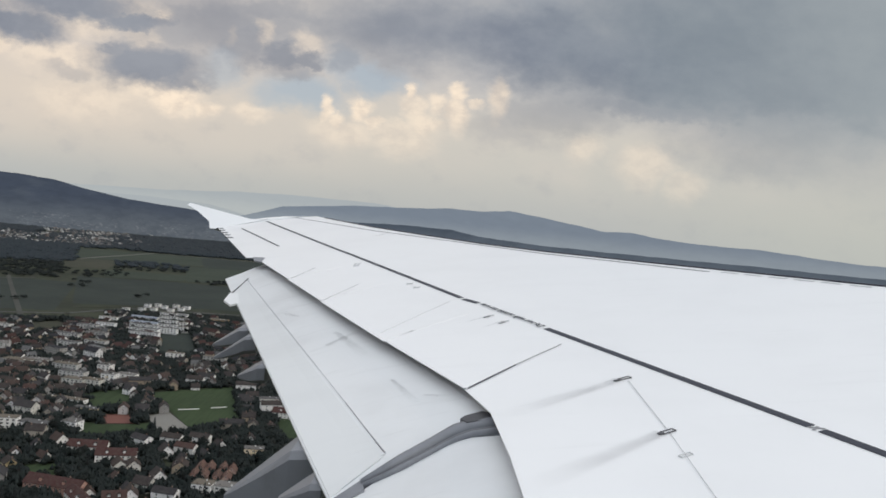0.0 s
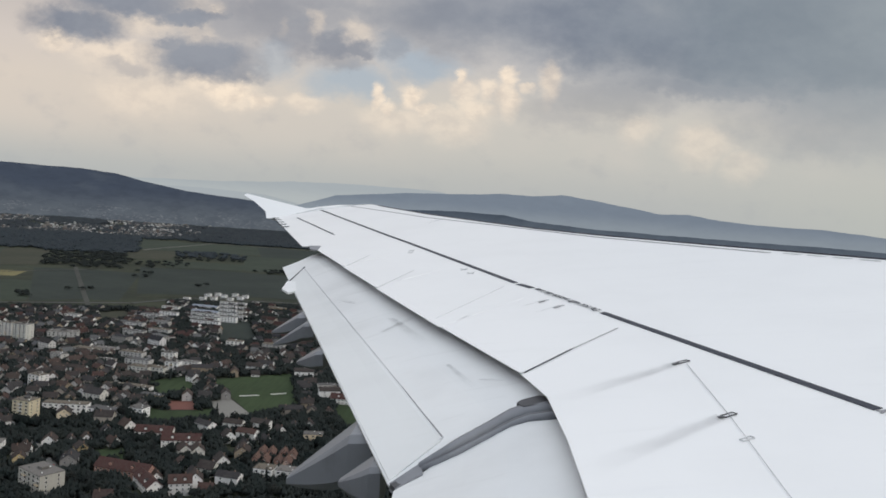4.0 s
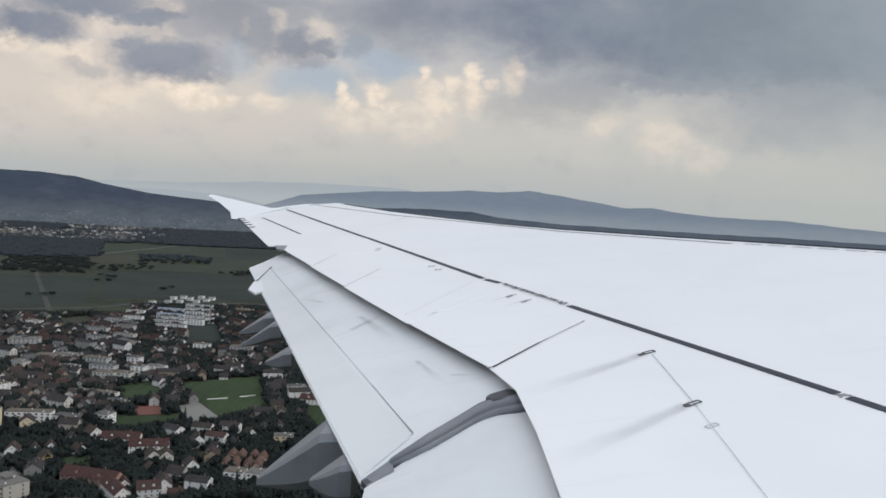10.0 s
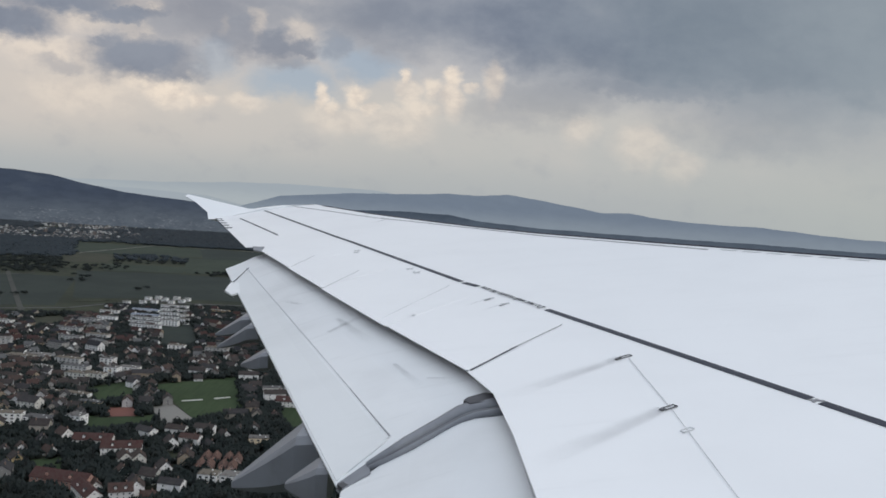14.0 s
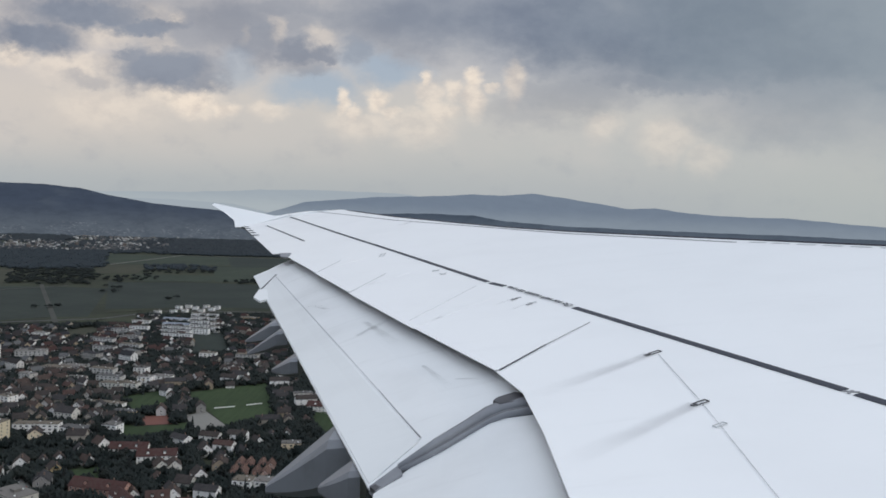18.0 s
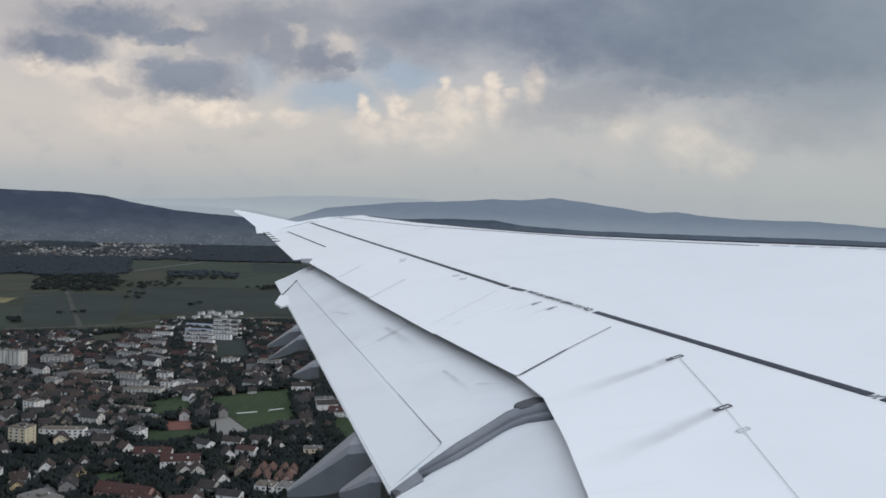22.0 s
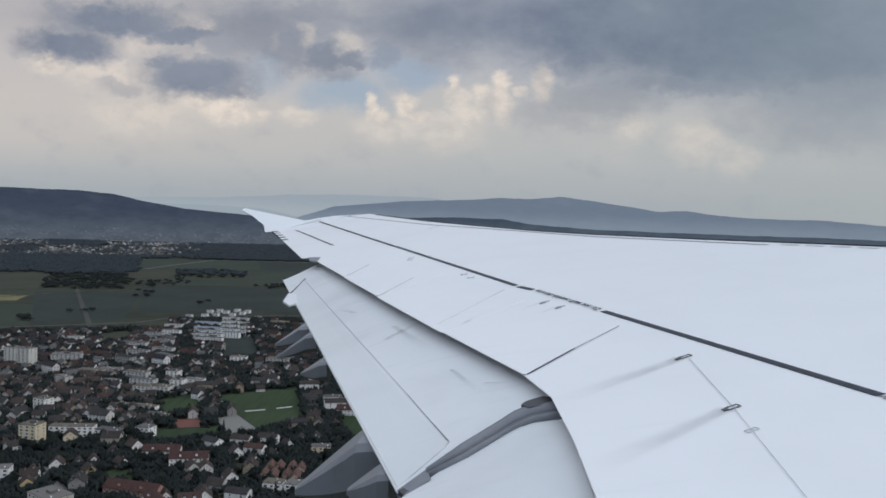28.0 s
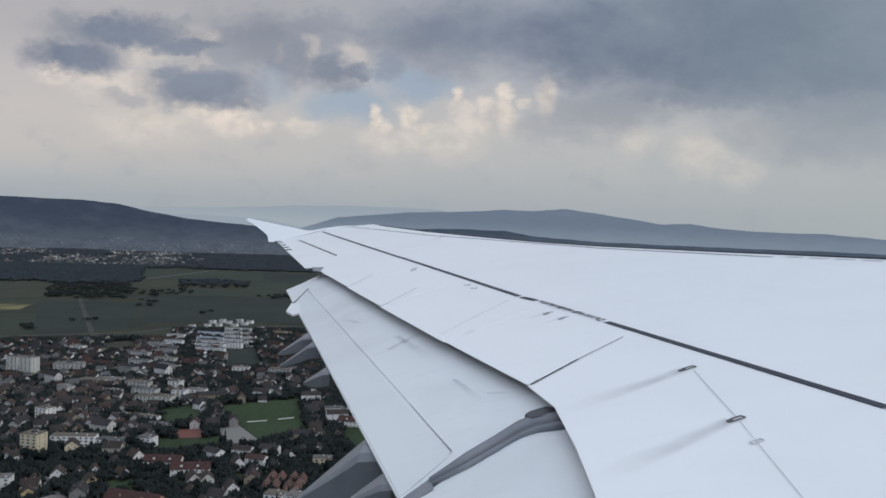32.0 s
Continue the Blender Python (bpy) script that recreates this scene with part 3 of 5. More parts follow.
# spoiler panels along the rear edge, with narrow joints
SPOILERS = ((6.46, 8.17, 0.85), (8.2, 10.68, 0.95), (10.75, 12.8, 0.85), (12.87, 15.5, 0.75))
for o0, o1, deep in SPOILERS:
    r0, r1 = along(REAR, o0), along(REAR, o1)
    plate("spoiler", ((o0 + 0.02, r0 - 0.035, 0.003), (o1 - 0.02, r1 - 0.035, 0.003), (o1 + 0.62 * deep, r1 + 0.5 * deep - 0.28, 0.003), (o0 + 0.75 * deep + 0.6, r0 + 0.85 * deep, 0.003)),
          0.006, WING_WHITE)
plate("inner_spoiler", ((0.7, 0.712, 0.003), (4.07, 0.345, 0.003), (5.0, 0.24, 0.003), (5.85, 0.108, 0.003), (6.44, -0.105, 0.003), (6.62, 1.17, 0.001), (5.31, 1.27, 0.001), (3.95, 1.32, 0.001), (0.7, 1.6, 0.001)), 0.006, WING_WHITE)

# walkway line with its gaps
for a0, b0, wdt in (((27.0, -7.79), (16.73, -3.22), 0.075), ((16.7, -3.21), (10.53, -0.33), 0.075), ((10.43, -0.29), (10.12, -0.10), 0.08),
                    ((8.54, 0.67), (5.39, 2.21), 0.074), ((5.3, 2.25), (1.0, 4.34), 0.074)):
    strip("walkway_line", a0, b0, wdt, LINE_DARK, "dark painted walkway line", pieces=12)
strip("small_mark", (5.375, 2.25), (5.315, 2.2), 0.02, SEAM_GREY)
strip("small_mark", (5.37, 2.19), (5.33, 2.28), 0.02, SEAM_GREY)
# line behind the front edge
pts = ((27.0, -6.75), (20.76, -3.12), (18.24, -1.42), (14.72, 0.94), (11.89, 3.22))
for a0, b0 in zip(pts, pts[1:]):
    strip("front_line", a0, b0, 0.05, SEAM_GREY, pieces=6)
for k in range(6):
    o = 11.8 - k * 0.28
    strip("front_dash", (o, 3.3 + (11.89 - o) * 0.86), (o - 0.2, 3.3 + (12.09 - o) * 0.86), 0.05, SEAM_PALE)
strip("aileron_line", (24.99, -7.98), (18.19, -4.9), 0.05, LINE_DARK, "dark aileron hinge line", pieces=8)
strip("spoiler_joint", (6.46, -0.08), (7.13, 0.32), 0.014, LINE_DARK, h=0.009)
strip("spoiler_joint", (7.13, 0.32), (7.82, 0.77), 0.006, SEAM_GREY, h=0.009)
strip("spoiler_joint", (10.72, -2.21), (12.0, -1.95), 0.012, SEAM_PALE, h=0.009)
strip("spoiler_joint", (12.86, -3.21), (14.0, -3.09), 0.012, SEAM_PALE, h=0.009)
strip("panel_joint", (8.61, -1.11), (10.31, -0.47), 0.004, SEAM_PALE, h=0.007)
strip("panel_joint", (6.55, 1.21), (5.31, 1.29), 0.004, SEAM_PALE, h=0.007)
strip("panel_joint", (5.31, 1.29), (3.95, 1.34), 0.002, SEAM_PALE, h=0.006)
strip("panel_joint", (3.95, 1.34), (1.0, 1.5), 0.002, SEAM_PALE, h=0.006)
plate("notch_plate", ((15.35, -4.60, 0.012), (15.94, -4.80, 0.012), (15.75, -4.5, 0.012), (15.1, -4.38, 0.012)), 0.02, SEAL_GREY)

# hinge fittings with the grime that trails off them
for o, fo, s in ((6.6, 1.19, 0.6), (5.35, 1.28, 0.6), (4.935, 1.3, 0.5), (9.29, 0.07, 0.45), (8.95, 0.24, 0.45)):
    a0, b0 = Vector((o - 0.05 * s, fo - 0.075 * s)), Vector((o + 0.05 * s, fo + 0.075 * s))
    u = (b0 - a0).normalized()
    w2 = Vector((-u.y, u.x)) * 0.035 * s
    ring = []
    for p_, q_ in ((a0 - w2, a0 + w2), (a0 + w2, b0 + w2), (b0 + w2, b0 - w2), (b0 - w2, a0 - w2)):
        strip("hinge_fitting", p_, q_, 0.0045 if s > 0.55 else 0.0025, FITTING_DARK if s > 0.55 else SEAM_PALE, h=0.012)
for o, fo in ((9.25, 0.03), (8.91, 0.2)):
    strip("hinge_pin", (o - 0.05, fo - 0.03), (o + 0.02, fo + 0.03), 0.03, SEAM_GREY, h=0.012)
strip("hinge_pin", (6.53, 1.1), (6.56, 1.14), 0.03, FITTING_DARK, h=0.012)
strip("hinge_pin", (5.305, 1.21), (5.325, 1.245), 0.03, FITTING_DARK, h=0.012)
for o, fo in ((14.24, -2.42), (14.0, -2.4), (11.79, -1.2), (11.43, -1.06)):
    strip("drain_mark", (o, fo), (o + 0.12, fo + 0.09), 0.014, SEAM_PALE, h=0.009)
    strip("drain_mark", (o + 0.0, fo + 0.09), (o + 0.11, fo - 0.01), 0.012, SEAM_PALE, h=0.0095)


def grime(a, b, wide, h=0.014):
    d = Vector((b[0] - a[0], b[1] - a[1])).normalized()
    s = Vector((-d.y, d.x)) * wide / 2
    hs = [h(*p) if callable(h) else h for p in (a, a, b, b)]
    ob = wing_part("grime_streak", [wing_at(a[0] + s.x * 0.5, a[1] + s.y * 0.5, hs[0]), wing_at(a[0] - s.x * 0.5, a[1] - s.y * 0.5, hs[1]),
                                    wing_at(b[0] - s.x, b[1] - s.y, hs[2]), wing_at(b[0] + s.x, b[1] + s.y, hs[3])], [(0, 1, 2, 3)], GRIME)
    uv = ob.data.uv_layers.new(name="uv")
    for loop in ob.data.loops:
        uv.data[loop.index].uv = ((0, 1), (0, 0), (1, 0), (1, 1))[loop.vertex_index]


grime((6.56, 1.14), (5.62, 0.03), 0.3)
grime((5.32, 1.23), (4.4, 0.2), 0.3)
grime((8.95, 0.2), (8.6, -0.05), 0.09)
grime((9.26, 0.02), (8.9, -0.25), 0.09)
grime((19.8, -2.6), (19.0, -2.9), 0.3)

# lettering between the line's pieces
text = bpy.data.curves.new("lettering", "FONT")
text.body, text.size, text.extrude, text.align_x = "Do not walk outside this area", 0.13, 0.001, "LEFT"
text.offset = 0.0012
text.materials.append(LINE_DARK)
letters = new("lettering", text)
letters.parent = wing
x_ax = (wing_at(10.05, -0.07) - wing_at(8.65, 0.62)).normalized()
z_ax = (wing_at(9, 1) - wing_at(9, 0)).cross(wing_at(10, 0) - wing_at(9, 0)).normalized()
y_ax = z_ax.cross(x_ax)
m = Matrix((x_ax, y_ax, z_ax)).transposed().to_4x4()
m.translation = wing_at(8.63, 0.67, 0.012) - wing.location
letters.matrix_local = m
bpy.context.view_layer.update()
text.size *= 1.56 / max(0.01, letters.dimensions.x)
tagged(letters, "small dark upside-down warning lettering")

# outer flap, lowered: runs on under the spoilers
FLAP_REAR = ((5.21, -0.91), (15.56, -5.21))
front = [(o, along(REAR, o) + 0.55, -0.085) for o in (6.25, 7.3, 8.2, 9.4, 10.62, 12, 13.4, 14.6, 15.9)]
rear_o = [5.21, 6.4, 7.5, 8.9, 10.2, 11.6, 12.9, 14.2, 15.56]
rings = []
for (o, fo, h), ro in zip(front, rear_o):
    rf = along(FLAP_REAR, ro)
    ring = []
    for c in (0.0, 0.06, 0.25, 0.5, 0.75, 1.0):
        hump = 0.035 * math.sin(math.pi * min(1, c * 1.3)) if c < 0.77 else 0.02 * (1 - c)
        ring.append(wing_at(o + (ro - o) * c, fo + (rf - fo) * c, h + (-0.36 - h) * c ** 1.2 + hump - (0.04 if c == 0 else 0)))
    for c, d in ((1.0, 0.015), (0.6, 0.12), (0.25, 0.17), (0.0, 0.15)):
        ring.append(wing_at(o + (ro - o) * c, fo + (rf - fo) * c, h + (-0.36 - h) * c - d))
    rings.append(ring)
v, f = loft(rings)
outer_flap = wing_part("outer_flap", v, f, FLAP_WHITE, "white lowered outer flap with grey smudges")


def flap_h(o, fo):
    r0, r1 = along(REAR, min(15.9, o)) + 0.55, along(FLAP_REAR, o)
    c = min(1, max(0, (r0 - fo) / (r0 - r1)))
    return -0.085 - 0.275 * c ** 1.2 + 0.035 * math.sin(math.pi * min(1, c * 1.3)) * (c < 0.77) + 0.008


def flap_line(a, b, width, mat, name="flap_joint", pieces=10):
    d = Vector((b[0] - a[0], b[1] - a[1])).normalized()
    s = Vector((-d.y, d.x)) * width / 2
    ring = []
    for i in range(pieces + 1):
        o, fo = (a[k] + (b[k] - a[k]) * i / pieces for k in (0, 1))
        h = flap_h(o, fo)
        ring.append([wing_at(o + s.x, fo + s.y, h), wing_at(o - s.x, fo - s.y, h), wing_at(o - s.x, fo - s.y, h - 0.03), wing_at(o + s.x, fo + s.y, h - 0.03)])
    vv, ff = loft(ring)
    return wing_part(name, vv, ff, mat)


flap_line((14.64, -4.48), (8.93, -1.99), 0.009, SEAM_PALE)
flap_line((8.93, -1.99), (7.05, -1.17), 0.006, SEAM_PALE)
flap_line((7.05, -1.17), (5.79, -0.63), 0.005, SEAM_GREY)
flap_line((5.79, -0.63), (5.68, -0.7), 0.006, SEAM_PALE, pieces=2)
FLAP_PANEL = material("flap_panel", paint((0.7, 0.715, 0.722), (0.52, 0.53, 0.535), 0.3), 0.45)
rings = []
for i in range(13):
    s = i / 12
    a0, b0 = (14.6 - 8.86 * s, -4.49 + 3.85 * s), (13.66 - 8.4 * s, -4.43 + 3.51 * s)
    pts = [(a0[0] + (b0[0] - a0[0]) * c, a0[1] + (b0[1] - a0[1]) * c) for c in (0.0, 0.3, 0.65, 0.99)]
    rings.append([wing_at(o, fo, flap_h(o, fo) - 0.001) for o, fo in pts] + [wing_at(o, fo, flap_h(o, fo) - 0.03) for o, fo in reversed(pts)])
v, f = loft(rings)
wing_part("flap_panel", v, f, FLAP_PANEL, "slightly greyer rear panel of the flap")
flap_line((13.69, -4.47), (14.75, -4.5), 0.03, LINE_DARK, pieces=4)
for a0, b0, wide in (((9.37, -1.75), (7.9, -1.05), 0.22), ((8.9, -1.75), (9.4, -1.3), 0.2), ((7.3, -0.8), (6.5, -0.45), 0.13), ((6.75, -0.45), (6.6, -0.2), 0.12), ((10.6, -2.5), (11.2, -2.9), 0.2)):
    grime(a0, b0, wide, lambda o, fo: flap_h(o, fo) + 0.012)
plate("flap_tab", ((13.75, -4.5, -0.34), (13.05, -4.36, -0.35), (12.6, -4.1, -0.35), (12.8, -3.95, -0.34), (13.6, -4.3, -0.33)), 0.03, FLAP_WHITE)

# grey curved seal between the flaps: a tapering lip, a dark groove under it and a pale strip to the rear corner
SEAL_TOP = ((6.06, 0.3, -0.06), (5.93, 0.15, -0.06), (5.96, -0.07, -0.10), (5.93, -0.16, -0.12), (5.80, -0.30, -0.16), (5.63, -0.51, -0.22), (5.37, -0.74, -0.285))
SEAL_LOW = ((5.86, 0.34, -0.07), (5.76, 0.2, -0.07), (5.81, -0.02, -0.115), (5.78, -0.12, -0.14), (5.645, -0.285, -0.178), (5.50, -0.47, -0.225), (5.335, -0.72, -0.29))


def seal_strip(name, c0, c1, mat, lift, label="", deep=0.05):
    """A strip between two lines that lie at shares c0 and c1 of the way from the seal's upper to its lower edge."""
    rings = []
    for top, low in zip(SEAL_TOP, SEAL_LOW):
        a, b = ([p + (q - p) * c for p, q in zip(top, low)] for c in (c0, c1))
        mid = [(p + q) / 2 for p, q in zip(a, b)]
        rings.append([wing_at(a[0], a[1], a[2] + lift), wing_at(mid[0], mid[1], mid[2] + lift + 0.012), wing_at(b[0], b[1], b[2] + lift), wing_at(b[0], b[1], b[2] - deep), wing_at(a[0], a[1], a[2] - deep)])
    v, f = loft(rings)
    wing_part(name, v, f, mat, label, True)


seal_strip("flap_seal", -0.05, 0.72, SEAL_GREY, 0.01, "grey curved rubber flap seal")
seal_strip("seal_groove", 0.74, 0.95, DARK_SLAT, -0.012)
seal_strip("seal_lip", 0.97, 1.2, SEAL_GREY, -0.006)
plate("seal_plate", ((6.0, -0.11, -0.085), (6.06, -0.08, -0.085), (6.08, 0.05, -0.06), (6.0, 0.12, -0.05), (5.87, 0.14, -0.055), (5.9, -0.06, -0.08)), 0.04, FITTING_DARK)
plate("seal_tail", ((5.40, -0.735, -0.29), (5.26, -0.69, -0.30), (5.14, -0.85, -0.355), (5.23, -0.91, -0.355)), 0.05, SEAL_GREY)
plate("seal_bracket", ((5.27, -0.83, -0.338), (5.2, -0.8, -0.338), (5.15, -0.86, -0.35), (5.21, -0.9, -0.35)), 0.03, FITTING_DARK)

# dark sheets added under the skin's rear edge to paint the gap's shade
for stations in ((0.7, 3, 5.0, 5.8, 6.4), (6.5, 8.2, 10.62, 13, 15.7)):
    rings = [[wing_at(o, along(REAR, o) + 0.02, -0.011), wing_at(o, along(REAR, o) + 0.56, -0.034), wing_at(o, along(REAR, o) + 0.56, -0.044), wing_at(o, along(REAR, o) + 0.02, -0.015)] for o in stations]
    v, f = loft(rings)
    wing_part("rear_shroud", v, f, GAP_SHADE)

# inner flap
edge_out = ((6.15, 0.75, -0.12), (5.97, 0.20, -0.12), (5.86, -0.19, -0.18), (5.60, -0.45, -0.255), (5.12, -0.86, -0.36))
edge_in = ((0.6, 1.25, -0.15), (0.6, 0.7, -0.15), (0.6, 0.3, -0.22), (0.6, -0.1, -0.28), (0.6, -0.45, -0.36))
rings = []
for k in range(7):
    s = k / 6
    top = [wing_at(*(p + (q - p) * s for p, q in zip(a0, b0))) for a0, b0 in zip(edge_out, edge_in)]
    low = [wing_at(*(p + (q - p) * s for p, q in zip(a0, b0))) + Vector((0, 0, -d)) for (a0, b0), d in zip(reversed(list(zip(edge_out, edge_in))), (0.015, 0.08, 0.12, 0.14, 0.1))]
    rings.append(top + low)
v, f = loft(rings)
wing_part("inner_flap", v, f, FLAP_WHITE, "white lowered inner flap")


# a scuff on the inner flap
o, fo = 5.18, -0.32
plate("flap_mark", ((o, fo, -0.235), (o - 0.03, fo - 0.02, -0.24), (o - 0.045, fo + 0.03, -0.23), (o - 0.01, fo + 0.035, -0.225)), 0.05, SEAM_GREY)


def fairing(o, rear_f, tip_f, half, top, tip_h, deep):
    """A canoe fairing under the flap: rounded section that narrows to a point behind the flap."""
    rings = []
    for s in (-0.35, -0.15, 0.0, 0.2, 0.4, 0.6, 0.8, 0.93, 1.0):
        fo = rear_f + (tip_f - rear_f) * s
        k = 1 - 0.8 * max(0.0, s) ** 1.3
        t_h = top + (tip_h - top) * max(0.0, s)
        d = deep * max(0.1, 1 - 0.85 * max(0, s) ** 1.2)
        rings.append([wing_at(o + half * k * a, fo, t_h + d * b) for a, b in ((-0.8, 0.0), (0.8, 0.0), (1.0, -0.12), (0.95, -0.75), (0.6, -1.0), (-0.6, -1.0), (-0.95, -0.75), (-1.0, -0.12))])
    v, f = loft(rings)
    wing_part("flap_track_fairing", v, f, FAIRING_GREY, "grey flap track fairing")


fairing(6.445, -1.43, -1.99, 0.27, -0.385, -0.80, 0.46)
fairing(5.705, -1.12, -1.37, 0.16, -0.385, -0.53, 0.3)
fairing(11.2, -3.4, -3.83, 0.3, -0.385, -0.64, 0.26)
fairing(10.55, -3.13, -3.58, 0.22, -0.385, -0.67, 0.24)
fairing(9.07, -2.51, -2.78, 0.22, -0.385, -0.53, 0.22)

# static wicks on the outer rear edge
for o in (21.6, 22.7, 23.8, 25.0, 26.0):
    fo = along(AILERON_REAR, o)
    a0, b0 = wing_at(o, fo + 0.15, sag(o, 0.0) + 0.02), wing_at(o + 0.02, fo - 0.1, sag(o, 0.0) + 0.03)
    s, w2 = Vector((0, 0, 0.012)), OUT * 0.014
    v, f = loft([[p + s, p + w2, p - s, p - w2] for p in (a0, b0)])
    wing_part("static_wick", v, f, FITTING_DARK, "thin black static wick")

# ---- the land below: one second's flight is about 76 m ----
GZ, PLAN, DRIFT = -205.0, 1.464, 76.0


def step(x, lo, hi):
    t = min(1.0, max(0.0, (x - lo) / (hi - lo)))
    return t * t * (3 - 2 * t)


def land(x, y):
    """Height of the ground: the valley floor is flat, and climbs a little to the foot of the hills."""
    r = math.hypot(x + DRIFT, y)
    climb = step(r, 3300, 4300) * 34
    return GZ + climb + step(r, 2600, 3600) * 4 * noise.noise(Vector((x / 400, y / 400, 0)))


xs = [i * 70.0 for i in range(-70, 71)]
ys = [i * 70.0 for i in range(-70, 71)]
verts = [(x, y, land(x, y)) for y in ys for x in xs]
n = len(xs)
faces = [(j * n + i, j * n + i + 1, (j + 1) * n + i + 1, (j + 1) * n + i) for j in range(n - 1) for i in range(n - 1)]
tagged(new("ground", mesh_of("ground", verts, faces, GROUND, True)), "dark green valley floor with gardens and meadows", "ground", kind="structure")


def ridge(name, profile, near, top_r, mat, label, rough):
    """A range of hills on an arc, from (bearing, elevation) pairs in degrees."""
    rings, az = [], profile[0][0]
    while az <= profile[-1][0]:
        el = along(profile, az) + rough * (noise.noise(Vector((az * 0.5, 0, 1))) + 0.5 * noise.noise(Vector((az * 1.7, 0, 2))))
        s, c = math.sin(radians(az)), math.cos(radians(az))
        z = top_r * math.tan(radians(el))
        rings.append([(s * near, c * near, GZ - 5), (s * top_r, c * top_r, z), (s * (top_r + 60), c * (top_r + 60), GZ - 5)])
        az += 0.25
    v, f = loft(rings, close=False)
    tagged(new(name, mesh_of(name, v, f, mat, True)), label, "hills", kind="structure")


# hill and lake colours hold the haze and glow by themselves
PALE_RIDGE = haze_glow_ridge("pale_ridge_air", srgb(170, 178, 182), srgb(160, 169, 176), 20, 120, 0.06)
BLUE_RIDGE = haze_glow_ridge("blue_ridge_air", srgb(132, 143, 154), srgb(114, 126, 141), -20, 90, 0.12)
LAKE_AIR = haze_glow_ridge("lake_air", srgb(150, 159, 167), srgb(160, 169, 176), -60, 20)
HILL_AIR = haze_glow_ridge("wooded_hill_air", srgb(88, 96, 105), srgb(64, 73, 88), -150, 30, 0.4, -70.0)
DARK_RIDGE = haze_glow_ridge("dark_ridge_air", srgb(84, 94, 106), srgb(68, 78, 91), -60, 40, 0.35)
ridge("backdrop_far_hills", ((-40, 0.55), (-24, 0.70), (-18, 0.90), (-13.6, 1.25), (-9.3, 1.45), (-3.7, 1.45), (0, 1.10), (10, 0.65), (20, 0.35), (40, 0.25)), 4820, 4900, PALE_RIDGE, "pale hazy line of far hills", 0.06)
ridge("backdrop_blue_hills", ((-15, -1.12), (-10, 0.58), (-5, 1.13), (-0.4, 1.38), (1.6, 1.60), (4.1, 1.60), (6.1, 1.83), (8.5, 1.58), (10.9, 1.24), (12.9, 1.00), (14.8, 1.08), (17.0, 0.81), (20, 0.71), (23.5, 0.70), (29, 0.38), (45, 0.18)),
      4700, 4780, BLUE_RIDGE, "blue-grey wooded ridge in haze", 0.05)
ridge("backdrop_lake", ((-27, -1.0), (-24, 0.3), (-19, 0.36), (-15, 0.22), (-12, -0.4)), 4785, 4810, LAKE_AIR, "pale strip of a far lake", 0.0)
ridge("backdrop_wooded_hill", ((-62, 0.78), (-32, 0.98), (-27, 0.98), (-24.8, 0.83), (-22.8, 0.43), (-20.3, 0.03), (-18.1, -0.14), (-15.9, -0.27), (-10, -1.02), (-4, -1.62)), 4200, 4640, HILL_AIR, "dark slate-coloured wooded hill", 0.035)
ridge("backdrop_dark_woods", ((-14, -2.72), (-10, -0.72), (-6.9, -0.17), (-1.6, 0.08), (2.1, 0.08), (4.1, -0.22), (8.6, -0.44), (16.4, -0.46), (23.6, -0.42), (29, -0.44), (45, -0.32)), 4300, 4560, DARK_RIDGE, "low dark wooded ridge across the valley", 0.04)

# ---- fields, each a thin sheet with its own crop ----


def ground_at(az, r):
    """A place in the valley by its bearing and its distance on the plan, which is drawn closer together far off."""
    r = r * PLAN if r < 2300 else 2300 * PLAN + (r - 2300) * 0.77
    return r * math.sin(radians(az)) - DRIFT, r * math.cos(radians(az))


def sheet(name, corners, mat, label, category, lift, thick=0.05):
    """A flat sheet on the ground from plan corners."""
    m = len(corners)
    cx, cy = sum(c[0] for c in corners) / m, sum(c[1] for c in corners) / m
    v = [(x - cx, y - cy, 0) for x, y in corners] + [(x - cx, y - cy, -thick) for x, y in corners]
    f = [tuple(range(m)), tuple(reversed(range(m, 2 * m)))] + [(i, m + i, m + (i + 1) % m, (i + 1) % m) for i in range(m)]
    me = mesh_of(name, v, f, mat)
    bm = bmesh.new()
    bm.from_mesh(me)
    bmesh.ops.recalc_face_normals(bm, faces=bm.faces)
    bm.to_mesh(me)
    bm.free()
    ob = new(name, me)
    ob.location = (cx, cy, GZ + lift)
    return tagged(ob, label, category, kind="structure")


FIELDS = ((-29.9, -27.2, 1000, 1212, PASTURE), (-29.9, -28.4, 1262, 1340, RIPE), (-40, -30.1, 1000, 1300, MEADOW), (-27.0, -21.5, 1015, 1380, MEADOW), (-40, -23.2, 1395, 1408, PASTURE),
          (-29.9, -27.4, 1430, 1770, STUBBLE), (-40, -30.2, 1430, 1790, PASTURE), (-20.6, -9.5, 1110, 1470, MEADOW), (-9.2, 0, 1090, 1470, PASTURE), (-21.6, -13.8, 1920, 2270, PASTURE),
          (-13.5, -3, 1900, 2260, MEADOW), (-19.4, -14.5, 1500, 1640, PASTURE), (-14.2, -4, 1520, 1880, PASTURE), (-3, 6, 1050, 1300, PLOUGHED), (-22.0, -19.5, 1660, 1900, STUBBLE))
